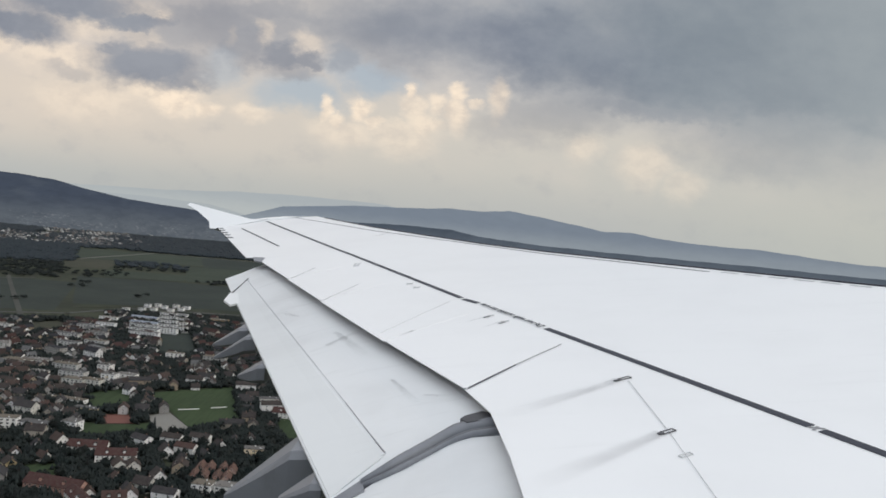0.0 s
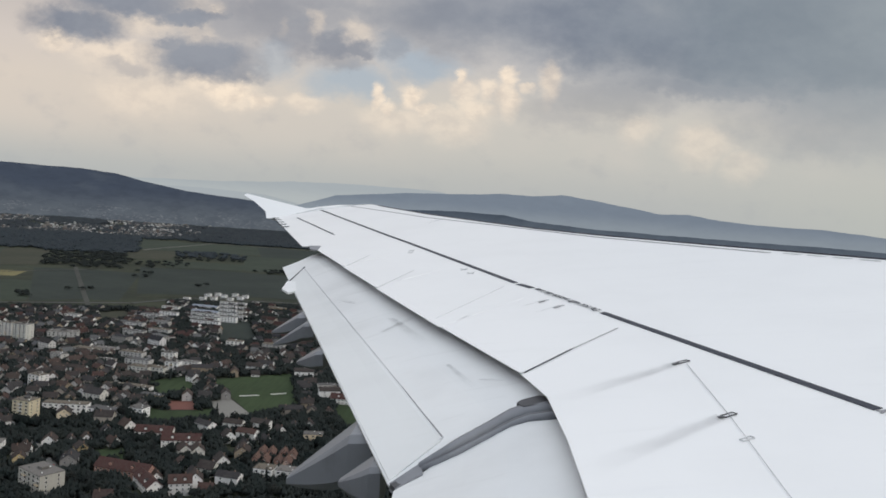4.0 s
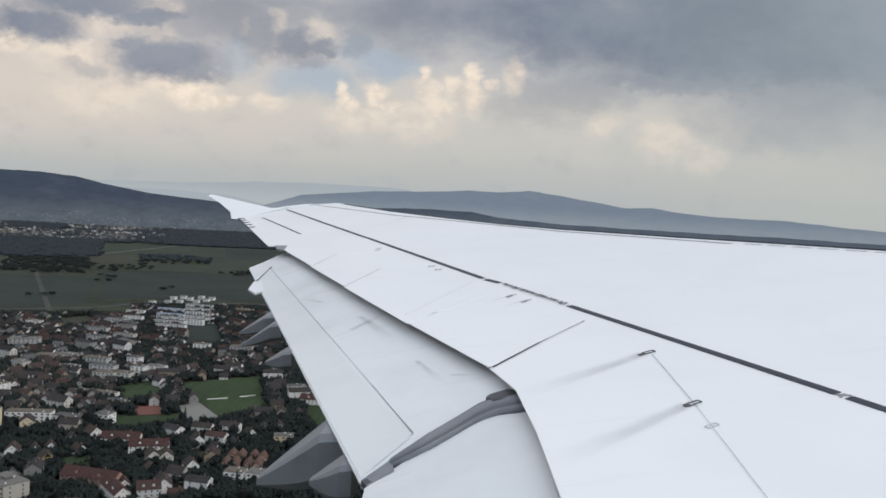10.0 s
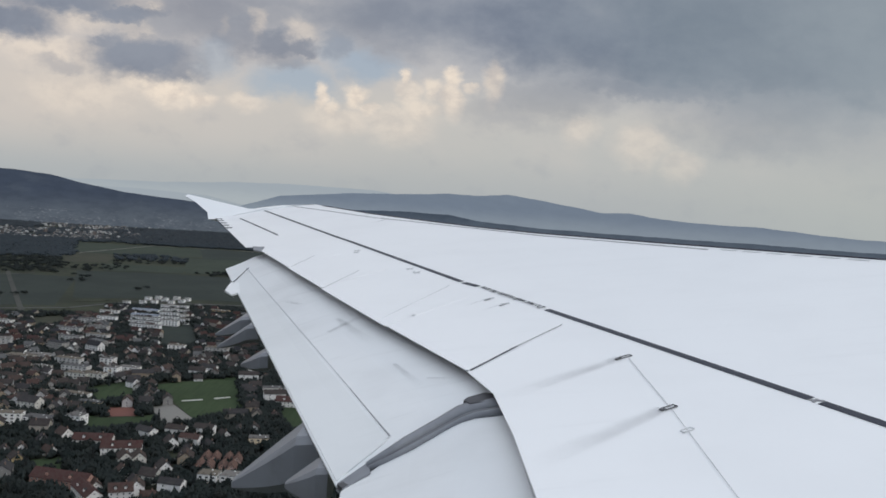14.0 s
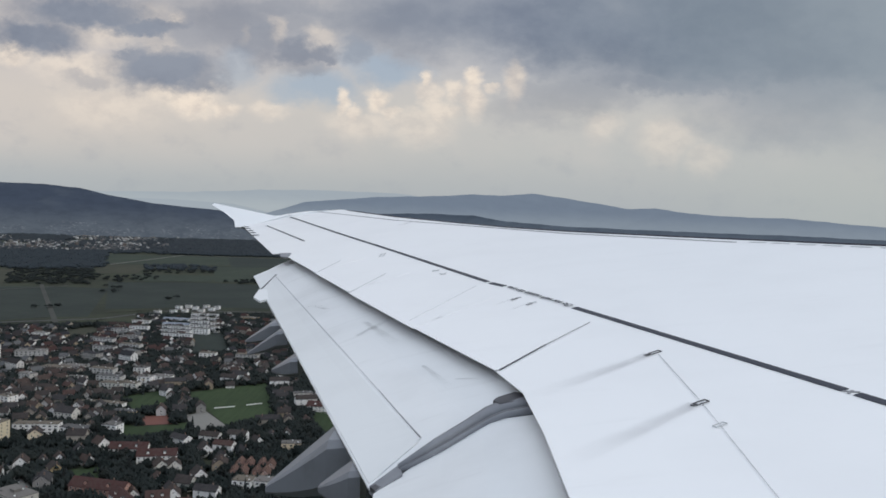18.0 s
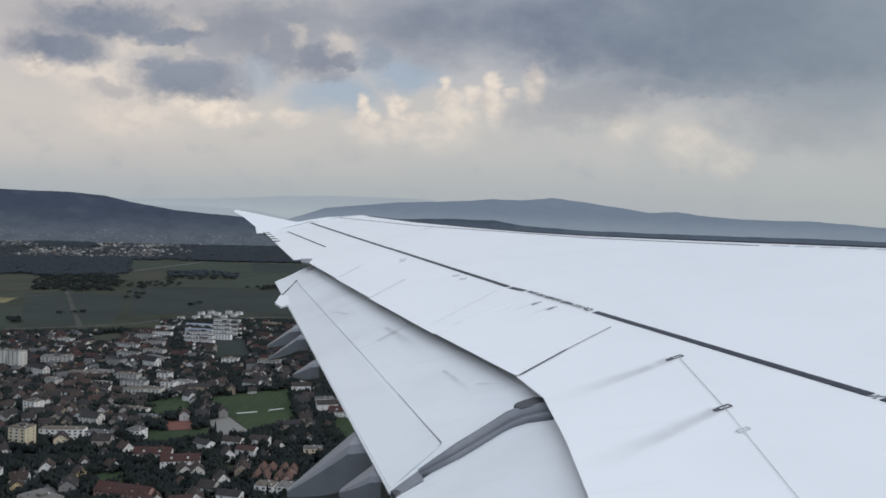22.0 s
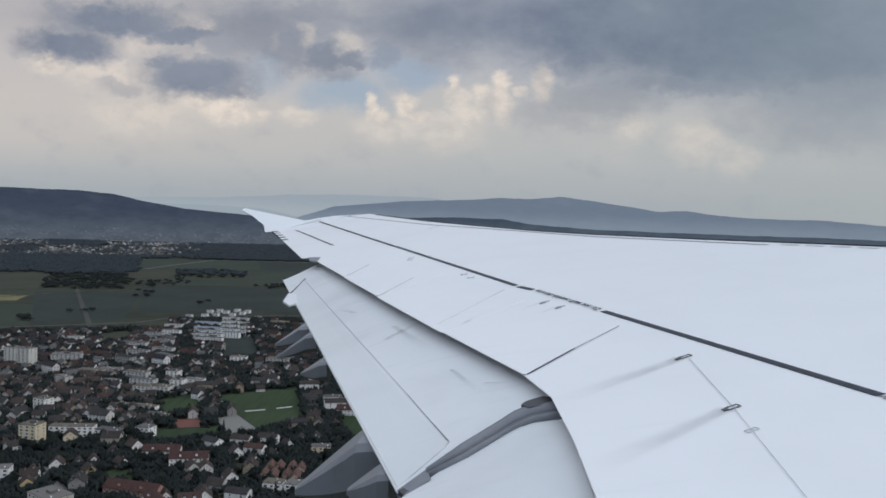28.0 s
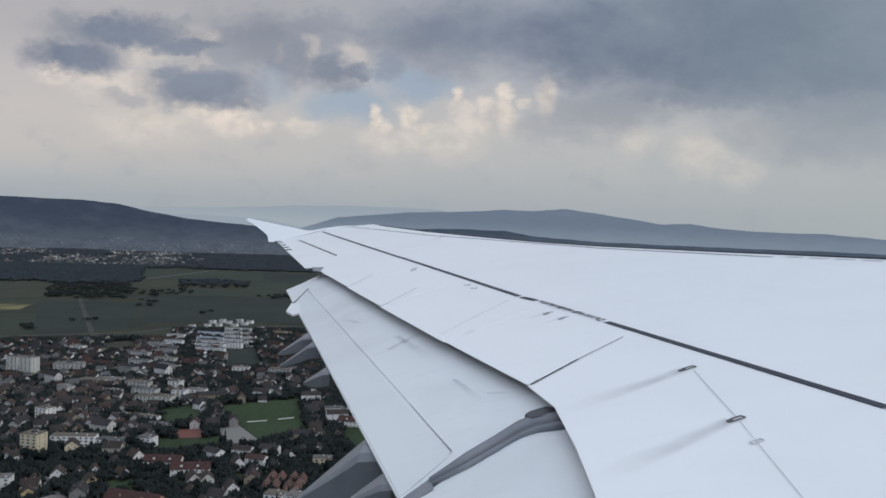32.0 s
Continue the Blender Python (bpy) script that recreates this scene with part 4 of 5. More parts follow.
for a0, a1, r0, r1, mat in FIELDS:
    skew = 0.03 * (r1 - r0)
    cs = [ground_at(a0, r0 - skew), ground_at((a0 + a1) / 2, r0 + skew), ground_at(a1, r0 + skew), ground_at(a1 + 0.6, r1 - skew), ground_at((a0 + a1) / 2, r1 + skew), ground_at(a0 - 0.5, r1 + skew)]
    label = {"meadow": "dark green mown meadow", "pasture": "fresh green pasture", "ripe_field": "yellowish ripe grain field", "ploughed": "brown ploughed field", "stubble": "dull brownish stubble field"}[mat.name]
    sheet("field", cs, mat, label, "field", 0.1 + 0.03 * FIELDS.index((a0, a1, r0, r1, mat)))


def road(points, width, name="road", mat=ASPHALT, label="grey asphalt road", lift=0.16):
    for (x0, y0), (x1, y1) in zip(points, points[1:]):
        d = Vector((x1 - x0, y1 - y0)).normalized()
        s = Vector((-d.y, d.x)) * width / 2
        e = d * width * 0.35
        sheet(name, [(x0 - e.x + s.x, y0 - e.y + s.y), (x0 - e.x - s.x, y0 - e.y - s.y), (x1 + e.x - s.x, y1 + e.y - s.y), (x1 + e.x + s.x, y1 + e.y + s.y)], mat, label, "road", lift, 0.12)


road([ground_at(-21.4, 1900), ground_at(-17, 2290), ground_at(-12, 2265), ground_at(-4, 2300)], 6, lift=0.8, label="pale country road between fields", mat=PAVING)
road([(-566, 1175), (-740, 1490), (-894, 1769), (-960, 1890)], 9, "path", FIELD_PATH, "broad dull grass track between fields", 0.9)
road([ground_at(-40, 1290), ground_at(-29.2, 1318), (-900, 1890)], 9, "path", FIELD_PATH, "broad dull grass track between fields", 0.86)
road([ground_at(-40, 982), ground_at(-28, 985), ground_at(-20.6, 1005), ground_at(-17, 1075), ground_at(-8, 1080)], 7, lift=0.7)
road([ground_at(-20.4, 1066), ground_at(-18.4, 1078), ground_at(-16.8, 1100)], 9, "path", STUBBLE, "bare brownish track at the town edge", 0.75)

# ---- trees ----
rng = random.Random(7)
nrng = np.random.default_rng(5)
OCTA = np.array([(1, 0, 0), (-1, 0, 0), (0, 1, 0), (0, -1, 0), (0, 0, 1), (0, 0, -1)], float)
OCTA_F = np.array([(0, 2, 4), (2, 1, 4), (1, 3, 4), (3, 0, 4), (2, 0, 5), (1, 2, 5), (3, 1, 5), (0, 3, 5)])


TUFT = np.array([(0, 0, 1.25), (1, 0, -0.45), (-0.5, 0.87, -0.45), (-0.5, -0.87, -0.45)], float)
TUFT_F = np.array([(0, 1, 2), (0, 2, 3), (0, 3, 1), (3, 2, 1)])


def clumps_mesh(name, centres, sizes, mat, flat=0.75, shape=OCTA, shape_f=OCTA_F):
    """Many small leaf clumps in one mesh, each an uneven many-sided tuft."""
    k, n, m = len(centres), len(shape), len(shape_f)
    v = shape[None] * sizes[:, None, None] * nrng.uniform(0.6, 1.35, (k, n, 1))
    turn = nrng.uniform(0, 6.283, k)
    c, s = np.cos(turn)[:, None], np.sin(turn)[:, None]
    v = np.stack([v[..., 0] * c - v[..., 1] * s, v[..., 0] * s + v[..., 1] * c, v[..., 2] * flat], -1) + centres[:, None]
    f = shape_f[None] + n * np.arange(k)[:, None, None]
    me = bpy.data.meshes.new(name)
    me.vertices.add(n * k)
    me.vertices.foreach_set("co", v.ravel())
    me.loops.add(3 * m * k)
    me.loops.foreach_set("vertex_index", f.ravel().astype(np.int32))
    me.polygons.add(m * k)
    me.polygons.foreach_set("loop_start", np.arange(0, 3 * m * k, 3, dtype=np.int32))
    me.polygons.foreach_set("use_smooth", np.ones(m * k, bool))
    me.update(calc_edges=True)
    me.materials.append(mat)
    return me


def crown_points(k, lobes):
    """Points near the surface of several overlapping lobes (x, y, z, radius, height)."""
    pick = nrng.integers(0, len(lobes), k)
    lobe = np.array(lobes)[pick]
    d = nrng.normal(size=(k, 3))
    d /= np.linalg.norm(d, axis=1)[:, None]
    rad = nrng.uniform(0.6, 1.05, k)[:, None]
    return lobe[:, :3] + d * rad * np.stack([lobe[:, 3], lobe[:, 3], lobe[:, 4]], 1)


def limb(bm, a, b, r0, r1, sides=6):
    a, b = Vector(a), Vector(b)
    q = (b - a).to_track_quat("Z", "Y")
    ring = [[bm.verts.new(p + q @ Vector((math.cos(t) * r, math.sin(t) * r, 0))) for t in (2 * math.pi * i / sides for i in range(sides))] for p, r in ((a, r0), (b, r1))]
    for i in range(sides):
        bm.faces.new((ring[0][i], ring[0][(i + 1) % sides], ring[1][(i + 1) % sides], ring[1][i]))
    bm.faces.new(ring[1])


def make_broadleaf(height, spread):
    t = thing("tree", "dark green broadleaf tree with a full crown", "tree", "trees in the town")
    bm = bmesh.new()
    limb(bm, (0, 0, -0.3), (0.1, 0, height * 0.42), 0.3, 0.18, 8)
    lobes = []
    for i in range(6):
        a = i * 1.05 + rng.uniform(-0.3, 0.3)
        tip = (math.cos(a) * spread * 0.5, math.sin(a) * spread * 0.5, height * rng.uniform(0.5, 0.72))
        limb(bm, (0.1, 0, height * rng.uniform(0.25, 0.4)), tip, 0.12, 0.05, 5)
        lobes.append((*tip, spread * rng.uniform(0.38, 0.55), height * rng.uniform(0.17, 0.25)))
    lobes.append((0, 0, height * 0.76, spread * 0.5, height * 0.24))
    part("trunk", bm, BARK, t)
    pts = crown_points(330, lobes)
    part("crown", clumps_mesh("crown", pts, nrng.uniform(0.4, 0.85, len(pts)) * spread / 4.5, LEAF), LEAF, t)
    return t


def make_conifer(height, spread):
    t = thing("conifer", "tall dark conifer with drooping boughs", "tree", "conifers in the town")
    bm = bmesh.new()
    limb(bm, (0, 0, -0.3), (0, 0, height), 0.25, 0.03, 7)
    part("trunk", bm, BARK, t)
    k = 200
    z = nrng.uniform(0.1, 1.0, k)
    a = nrng.uniform(0, 6.283, k)
    r = (1.02 - z) * spread * nrng.uniform(0.55, 1.0, k) * (0.8 + 0.2 * np.sin(z * 40))
    pts = np.stack([np.cos(a) * r, np.sin(a) * r, z * height], 1)
    part("crown", clumps_mesh("crown", pts, 0.35 + 0.55 * (1 - z), NEEDLE, 0.6), NEEDLE, t)
    return t


def woods(name, places, label, size=5.5, k=7, low=9, high=17, mat=None, deep=0.6):
    """Far woodland: a crown of a few clumps for each tree, in one mesh."""
    p = np.array(places)
    centres = np.repeat(p, k, 0)
    tall = np.repeat(nrng.uniform(low, high, len(p)), k)
    off = nrng.normal(size=centres.shape) * (size * 0.42)
    centres = centres + off * np.array((1, 1, deep))
    centres[:, 2] += tall * 0.62
    ob = new(name, clumps_mesh(name, centres, nrng.uniform(0.45, 0.85, len(centres)) * size * 0.95 * (7 / k) ** 0.5, mat or WOODS, 1.0, TUFT, TUFT_F))
    return tagged(ob, label, "woods", kind="stuff")


# ---- buildings ----
SPANS = {}  # lengths of the long ones, to keep trees off their fronts


def window_mesh(w, h):
    """A window: white frame with a dark pane set back in it; faces -y."""
    bm = box(bmesh.new(), -w / 2, w / 2, -0.07, 0.02, 0, h)
    bmesh.ops.recalc_face_normals(bm, faces=bm.faces)
    face = min(bm.faces, key=lambda q: q.calc_center_median().y)
    bmesh.ops.inset_region(bm, faces=[face], thickness=0.1, depth=-0.05)
    face.material_index = 1
    me = bpy.data.meshes.new("window")
    bm.to_mesh(me)
    bm.free()
    me.materials.append(FRAME_WHITE)
    me.materials.append(GLASS)
    return me


WIN = window_mesh(1.2, 1.4)
WIN_WIDE = window_mesh(2.2, 1.5)
WIN_SMALL = window_mesh(0.8, 0.9)
DOOR = box_mesh("door", DOOR_WOOD, -0.5, 0.5, -0.05, 0.03, 0, 2.1, bevel=0.02)
CHIMNEY = box_mesh("chimney", BRICK_RED, -0.35, 0.35, -0.3, 0.3, -1.2, 1.1, bevel=0.04)


def place_on(owner, name, me, side, u, z, w, d):
    """Sets a shared mesh on one of four walls: 0 front (-y), 1 right, 2 back, 3 left."""
    ob = new(name, me)
    ob.parent = owner
    x, y, turn = ((u, -d / 2, 0), (w / 2, u, 90), (-u, d / 2, 180), (-w / 2, -u, 270))[side]
    ob.matrix_local = pose(x, y, z, 0, 0, turn)
    return ob


def gable_roof(w, d, eave, rise, over=0.5, thick=0.22):
    """A pitched roof along x, with overhanging eaves and thickness."""
    bm = bmesh.new()
    x = w / 2 + over
    slope = rise / (d / 2)
    y, z_e = d / 2 + over, eave - over * slope
    prof = [(-y, z_e), (0, eave + rise), (y, z_e), (y, z_e + thick), (0, eave + rise + thick * 1.2), (-y, z_e + thick)]
    a, b = ([bm.verts.new((sx * x, p, q)) for p, q in prof] for sx in (-1, 1))
    for i in range(6):
        bm.faces.new((a[i], a[(i + 1) % 6], b[(i + 1) % 6], b[i]))
    for r in (a, b):
        bm.faces.new((r[0], r[1], r[4], r[5]))
        bm.faces.new((r[1], r[2], r[3], r[4]))
    return bm


def gable_walls(w, d, eave, rise):
    bm = bmesh.new()
    prof = [(-d / 2, -0.3), (d / 2, -0.3), (d / 2, eave), (0, eave + rise), (-d / 2, eave)]
    a, b = ([bm.verts.new((sx * w / 2, p, q)) for p, q in prof] for sx in (-1, 1))
    for i in range(5):
        bm.faces.new((a[i], a[(i + 1) % 5], b[(i + 1) % 5], b[i]))
    bm.faces.new(a)
    bm.faces.new(list(reversed(b)))
    return bm


def make_house(w, d, floors, rise, label, dormer=False, annex=False, far=False, wall=WALL, cover=ROOF):
    t = thing("house", label, "house", "houses of the town")
    if w > 16:
        SPANS["house" + label] = w
    eave = 2.8 * floors + 0.4
    part("wall", gable_walls(w, d, eave, rise), wall, t)
    roof = part("roof", gable_roof(w, d, eave, rise), cover, t)
    ch = new("chimney", CHIMNEY)
    ch.parent, ch.location = roof, (w * 0.22, d * 0.12, eave + rise)
    for fl in range(floors):
        z = 0.9 + 2.8 * fl
        cols = 2 if far else max(2, int(w // 3.6))
        for i in range(cols):
            u = (i + 0.5) * w / cols - w / 2
            if fl == 0 and i == cols // 2:
                place_on(t, "door", DOOR, 0, u, 0.05, w, d)
            else:
                place_on(t, "window", WIN, 0, u, z, w, d)
        for side in (1, 3):
            for u in ((0,) if far else (-d * 0.22, d * 0.22)):
                place_on(t, "window", WIN, side, u, z, w, d)
    for side in (1, 3):
        place_on(t, "window", WIN_SMALL, side, 0, eave + rise * 0.25, w, d)
    if dormer:
        for x in (-w * 0.22, w * 0.2):
            bm = gable_roof(1.9, 2.6, 0, 0.8, 0.2, 0.12)
            bmesh.ops.rotate(bm, cent=(0, 0, 0), matrix=Matrix.Rotation(radians(90), 3, "Z"), verts=bm.verts)
            bmesh.ops.translate(bm, vec=(x, -d * 0.27, eave + rise * 0.62), verts=bm.verts)
            dm = part("dormer", bm, ROOF, t)
            bm = box(bmesh.new(), x - 0.9, x + 0.9, -d * 0.38, -d * 0.1, eave + rise * 0.15, eave + rise * 0.62)
            part("dormer_wall", bm, wall, dm)
    if annex:
        bm = box(bmesh.new(), w / 2, w / 2 + 3.6, -d * 0.3, d * 0.3, -0.3, 2.6, 0.05)
        part("garage", bm, WALL, t)
        bm = box(bmesh.new(), w / 2 - 0.02, w / 2 + 3.8, -d * 0.3 - 0.2, d * 0.3 + 0.2, 2.6, 2.8, 0.04)
        part("garage_roof", bm, FLAT_ROOF, t)
    return t


def make_block(w, d, floors, wall, label, category="apartment block", balconies=True, group="apartment blocks"):
    t = thing("apartment_block", label, category, group)
    if w > 16:
        SPANS["apartment_block" + label] = w
    h = 2.85 * floors + 0.6
    part("wall", box(bmesh.new(), -w / 2, w / 2, -d / 2, d / 2, -0.4, h), wall, t)
    bm = box(bmesh.new(), -w / 2 - 0.25, w / 2 + 0.25, -d / 2 - 0.25, d / 2 + 0.25, h, h + 0.35, 0.05)
    roof = part("roof", bm, FLAT_ROOF, t)
    if floors > 3:
        bm = box(bmesh.new(), -w * 0.1, w * 0.1, -d * 0.1, d * 0.2, h + 0.35, h + 2.0, 0.06)
        part("lift_house", bm, FLAT_ROOF, roof)
    for i in range(3 if w > 12 else 2):
        x, y = (i - 1) * w * 0.3 + 0.8, d * (0.3 if i % 2 else -0.28)
        part("roof_vent", box(bmesh.new(), x - 0.5, x + 0.5, y - 0.4, y + 0.4, h + 0.35, h + 1.0, 0.05), FRAME_WHITE if i else FLAT_ROOF, roof)
    cols = max(3, int(w // 4.6))
    for fl in range(floors):
        z = 0.95 + 2.85 * fl
        for i in range(cols):
            u = (i + 0.5) * w / cols - w / 2
            if balconies and i % 3 == 1:
                bm = box(bmesh.new(), u - 1.9, u + 1.9, -d / 2 - 1.4, -d / 2 - 0.01, z - 0.95, z - 0.78)
                box(bm, u - 1.9, u + 1.9, -d / 2 - 1.4, -d / 2 - 1.3, z - 0.78, z + 0.15)
                part("balcony", bm, BALCONY, t)
            place_on(t, "window", WIN_WIDE, 0, u, z, w, d)
        for side in (1,):
            for k in range(max(1, int(d // 6))):
                place_on(t, "window", WIN, side, (k + 0.5) * d / max(1, int(d // 6)) - d / 2, z, w, d)
    return t


def make_hall(w, d, h, label, ribs=6):
    t = thing("hall", label, "industrial hall", "halls")
    part("wall", gable_walls(w, d, h, d * 0.06), BLOCK_WALL, t)
    roof = part("roof", gable_roof(w, d, h, d * 0.06, 0.4, 0.3), HALL_ROOF, t)
    for i in range(ribs):
        x = (i + 0.5) * w / ribs - w / 2
        bm = box(bmesh.new(), x - 0.9, x + 0.9, -d * 0.32, d * 0.32, h + 0.2, h + d * 0.06 + 0.75, 0.05)
        part("skylight", bm, FRAME_WHITE, roof)
    for i in range(ribs):
        place_on(t, "window", WIN_WIDE, 0, (i + 0.5) * w / ribs - w / 2, 1.4, w, d)
        place_on(t, "window", WIN_WIDE, 2, (i + 0.5) * w / ribs - w / 2, 1.4, w, d)
    return t


def make_car():
    t = thing("car", "parked car on the street", "car", "parked cars")
    bm = box(bmesh.new(), -2.1, 2.1, -0.88, 0.88, 0.3, 0.85, 0.12)
    body = part("body", bm, CAR_PAINT, t)
    bm = bmesh.new()
    v = [bm.verts.new(p) for p in ((-1.6, -0.8, 0.84), (1.1, -0.8, 0.84), (1.1, 0.8, 0.84), (-1.6, 0.8, 0.84), (-1.2, -0.62, 1.42), (0.4, -0.62, 1.42), (0.4, 0.62, 1.42), (-1.2, 0.62, 1.42))]
    for q in ((0, 1, 5, 4), (1, 2, 6, 5), (2, 3, 7, 6), (3, 0, 4, 7), (4, 5, 6, 7)):
        bm.faces.new([v[i] for i in q])
    part("cabin_glass", bm, GLASS, body, "dark glazed cabin")
    part("roof_panel", box(bmesh.new(), -1.22, 0.42, -0.64, 0.64, 1.41, 1.46, 0.02), CAR_PAINT, body)
    for x in (-1.3, 1.3):
        for y in (-0.82, 0.82):
            bm = bmesh.new()
            bmesh.ops.create_cone(bm, cap_ends=True, segments=12, radius1=0.32, radius2=0.32, depth=0.2, matrix=pose(x, y, 0.32, 90, 0, 0))
            part("wheel", bm, TYRE, t)
    return t


# ---- the town ----
taken = {}


def take(x, y, r):
    for i in range(int((x - r) // 40), int((x + r) // 40) + 1):
        for j in range(int((y - r) // 40), int((y + r) // 40) + 1):
            taken.setdefault((i, j), []).append((x, y, r))


def free(x, y, r):
    near = [q for i in range(int((x - r) // 40), int((x + r) // 40) + 1) for j in range(int((y - r) // 40), int((y + r) // 40) + 1) for q in taken.get((i, j), ())]
    return all((x - a) ** 2 + (y - b) ** 2 > (r + c) ** 2 for a, b, c in near)


def settle(proto, x, y, turn, used, r, z=GZ):
    """Puts the prototype itself first, then copies."""
    span, c, d = SPANS.get(proto.name.split(".")[0] + proto.get("label", ""), 0), math.cos(radians(turn)), math.sin(radians(turn))
    take(x, y, min(r, 9) if span else r)
    for k in range(int(span // 7) + 1 if span else 0):
        u = -span / 2 + 3.5 + 7 * k
        take(x + c * u + d * 5, y + d * u - c * 5, 6.5)
    if proto not in used:
        used.add(proto)
        proto.matrix_basis = pose(x, y, z, 0, 0, turn)
        return proto
    return copy_thing(proto, pose(x, y, z, 0, 0, turn))


used = set()
tower = make_block(16, 14, 6, TOWER_WALL, "cream six-storey tower block with rows of windows", "tower block", True, "tower blocks")
white_tower = make_block(18, 14, 8, CREAM_WALL, "pale cream eight-storey tower block with rows of windows", "tower block", True, "tower blocks")
big_block = make_block(26, 17, 5, BIG_WALL, "pale five-storey apartment block with balconies and flat roof")
mid_block = make_block(20, 11, 4, BLOCK_WALL, "rendered four-storey apartment block with flat roof")
low_block = make_block(16, 10, 3, BLOCK_WALL, "rendered three-storey apartment block with flat roof")
white_block = make_block(15, 12, 4, WHITE_WALL, "white four-storey apartment block with balconies")
low_white = make_block(22, 11, 3, WHITE_WALL, "white three-storey block with flat roof")
low_cream = make_block(24, 12, 3, CREAM_WALL, "cream three-storey block with balconies and flat roof")
white_cube = make_block(14, 12, 3, WHITE_WALL, "white cube-shaped three-storey block with flat roof")
slab = make_block(38, 11, 3, WHITE_WALL, "long white three-storey building with flat roof", "school building", False, "long buildings")
low_long = make_block(26, 12, 2, WHITE_WALL, "low white two-storey school wing with dark roof", "school building", False, "long buildings")
low_flat = make_block(28, 10, 1, WHITE_WALL, "long low white building with flat roof", "school building", False, "long buildings")
ochre_low = make_block(24, 10, 1, OCHRE_WALL, "low ochre school pavilion with flat roof", "school building", False, "long buildings")
office = make_block(36, 16, 4, PALE_WALL, "grey four-storey office with window bands", "office block", False, "office blocks")
office2 = make_block(32, 15, 2, PALE_WALL, "pale grey two-storey workshop with window bands", "office block", False, "office blocks")
pale_row = make_block(30, 11, 3, PALE_WALL, "pale three-storey row of flats with flat roof", "terrace", False, "terraces")
brown_block = make_block(32, 18, 2, BROWN_WALL, "brown-ochre two-storey block with flat roof")
terrace_wide = make_block(46, 9, 3, WHITE_WALL, "long white stepped three-storey terrace with flat roof", "terrace", False, "white terraces")
terrace_white = make_block(30, 9, 3, WHITE_WALL, "white stepped three-storey terrace with flat roof", "terrace", False, "white terraces")
terrace_short = make_block(16, 9, 3, WHITE_WALL, "short white stepped three-storey terrace with flat roof", "terrace", False, "white terraces")
SOLAR = material("solar_panels", lambda h, w: h.mix(h.smooth(h.noise(stretched(h, w, 0.6, 1.2, 1), 1.0, 3), 0.4, 0.6), (0.1, 0.12, 0.16), (0.19, 0.21, 0.25)), 0.4)
solar_row = make_house(46, 13, 2, 2.2, "long white terrace under a grey-blue panel roof", far=True, wall=WHITE_WALL, cover=SOLAR)
barn_hall = make_hall(40, 14, 5, "low white hall with grey roof and roof lights beside a meadow")

house_a = make_house(11, 9, 2, 3.6, "rendered two-storey house with brown gable roof")
house_b = make_house(12.5, 9.5, 2, 4.1, "rendered house with tiled gable roof and dormers", dormer=True)
house_c = make_house(10, 8.5, 1, 3.6, "small rendered house with steep roof and garage", annex=True)
house_d = make_house(22, 9, 2, 3.4, "row of terraced houses under one tiled roof", dormer=True)
house_e = make_house(15, 11, 3, 4.2, "large three-storey house with wide tiled roof", dormer=True)
white_house = make_house(12, 10, 2, 4.6, "bright white house with steep dark gable roof", wall=WHITE_WALL, cover=DARK_ROOF)
white_small = make_house(10, 8.5, 1, 4.2, "small bright white house with dark gable roof", far=True, wall=WHITE_WALL, cover=DARK_ROOF)
villa = make_block(11, 9, 2, WHITE_WALL, "white flat-roofed villa at the town edge", "villa", False, "white villas")
white_wide = make_house(17, 10, 2, 2.8, "wide white house with shallow brown roof", far=True, wall=WHITE_WALL)
cream_house = make_house(13, 10, 2, 4.2, "cream house with brown gable roof in a garden", wall=CREAM_WALL, cover=DARK_ROOF)
gold_small = make_house(11, 9, 2, 3.6, "yellow house with brown roof", far=True, wall=OCHRE_WALL)
house_gold = make_house(14, 11, 3, 4.0, "ochre three-storey house with dark brown roof", wall=OCHRE_WALL, cover=DARK_ROOF)
house_gable = make_house(20, 9, 2, 3.6, "white-gabled row of houses with brown roof", far=True, wall=WHITE_WALL, cover=ROOF)
house_brown = make_house(19, 12, 3, 4.4, "pale three-storey house under a wide dark grey roof", wall=CREAM_WALL, cover=DARK_ROOF)
red_row = make_house(30, 11, 2, 4.2, "long white row of houses with dark red roof", dormer=True, wall=WHITE_WALL, cover=RED_ROOF)
red_long = make_house(42, 13, 2, 4.8, "very long row of houses with wide dark red roof", dormer=True, wall=SALMON_WALL, cover=RED_ROOF)
SALMON_ROOF = material("salmon_roof", tiled([(0.11, 0.062, 0.05), (0.14, 0.078, 0.062)]), 0.85, spec=0.15)
salmon_house = make_house(13, 6.5, 2, 3.2, "narrow salmon-coloured gabled house in a close row", far=True, wall=SALMON_WALL, cover=SALMON_ROOF)

LAWN = material("lawn_grass", crop((0.034, 0.05, 0.026), (0.045, 0.066, 0.033), True), 0.95, spec=0.1)
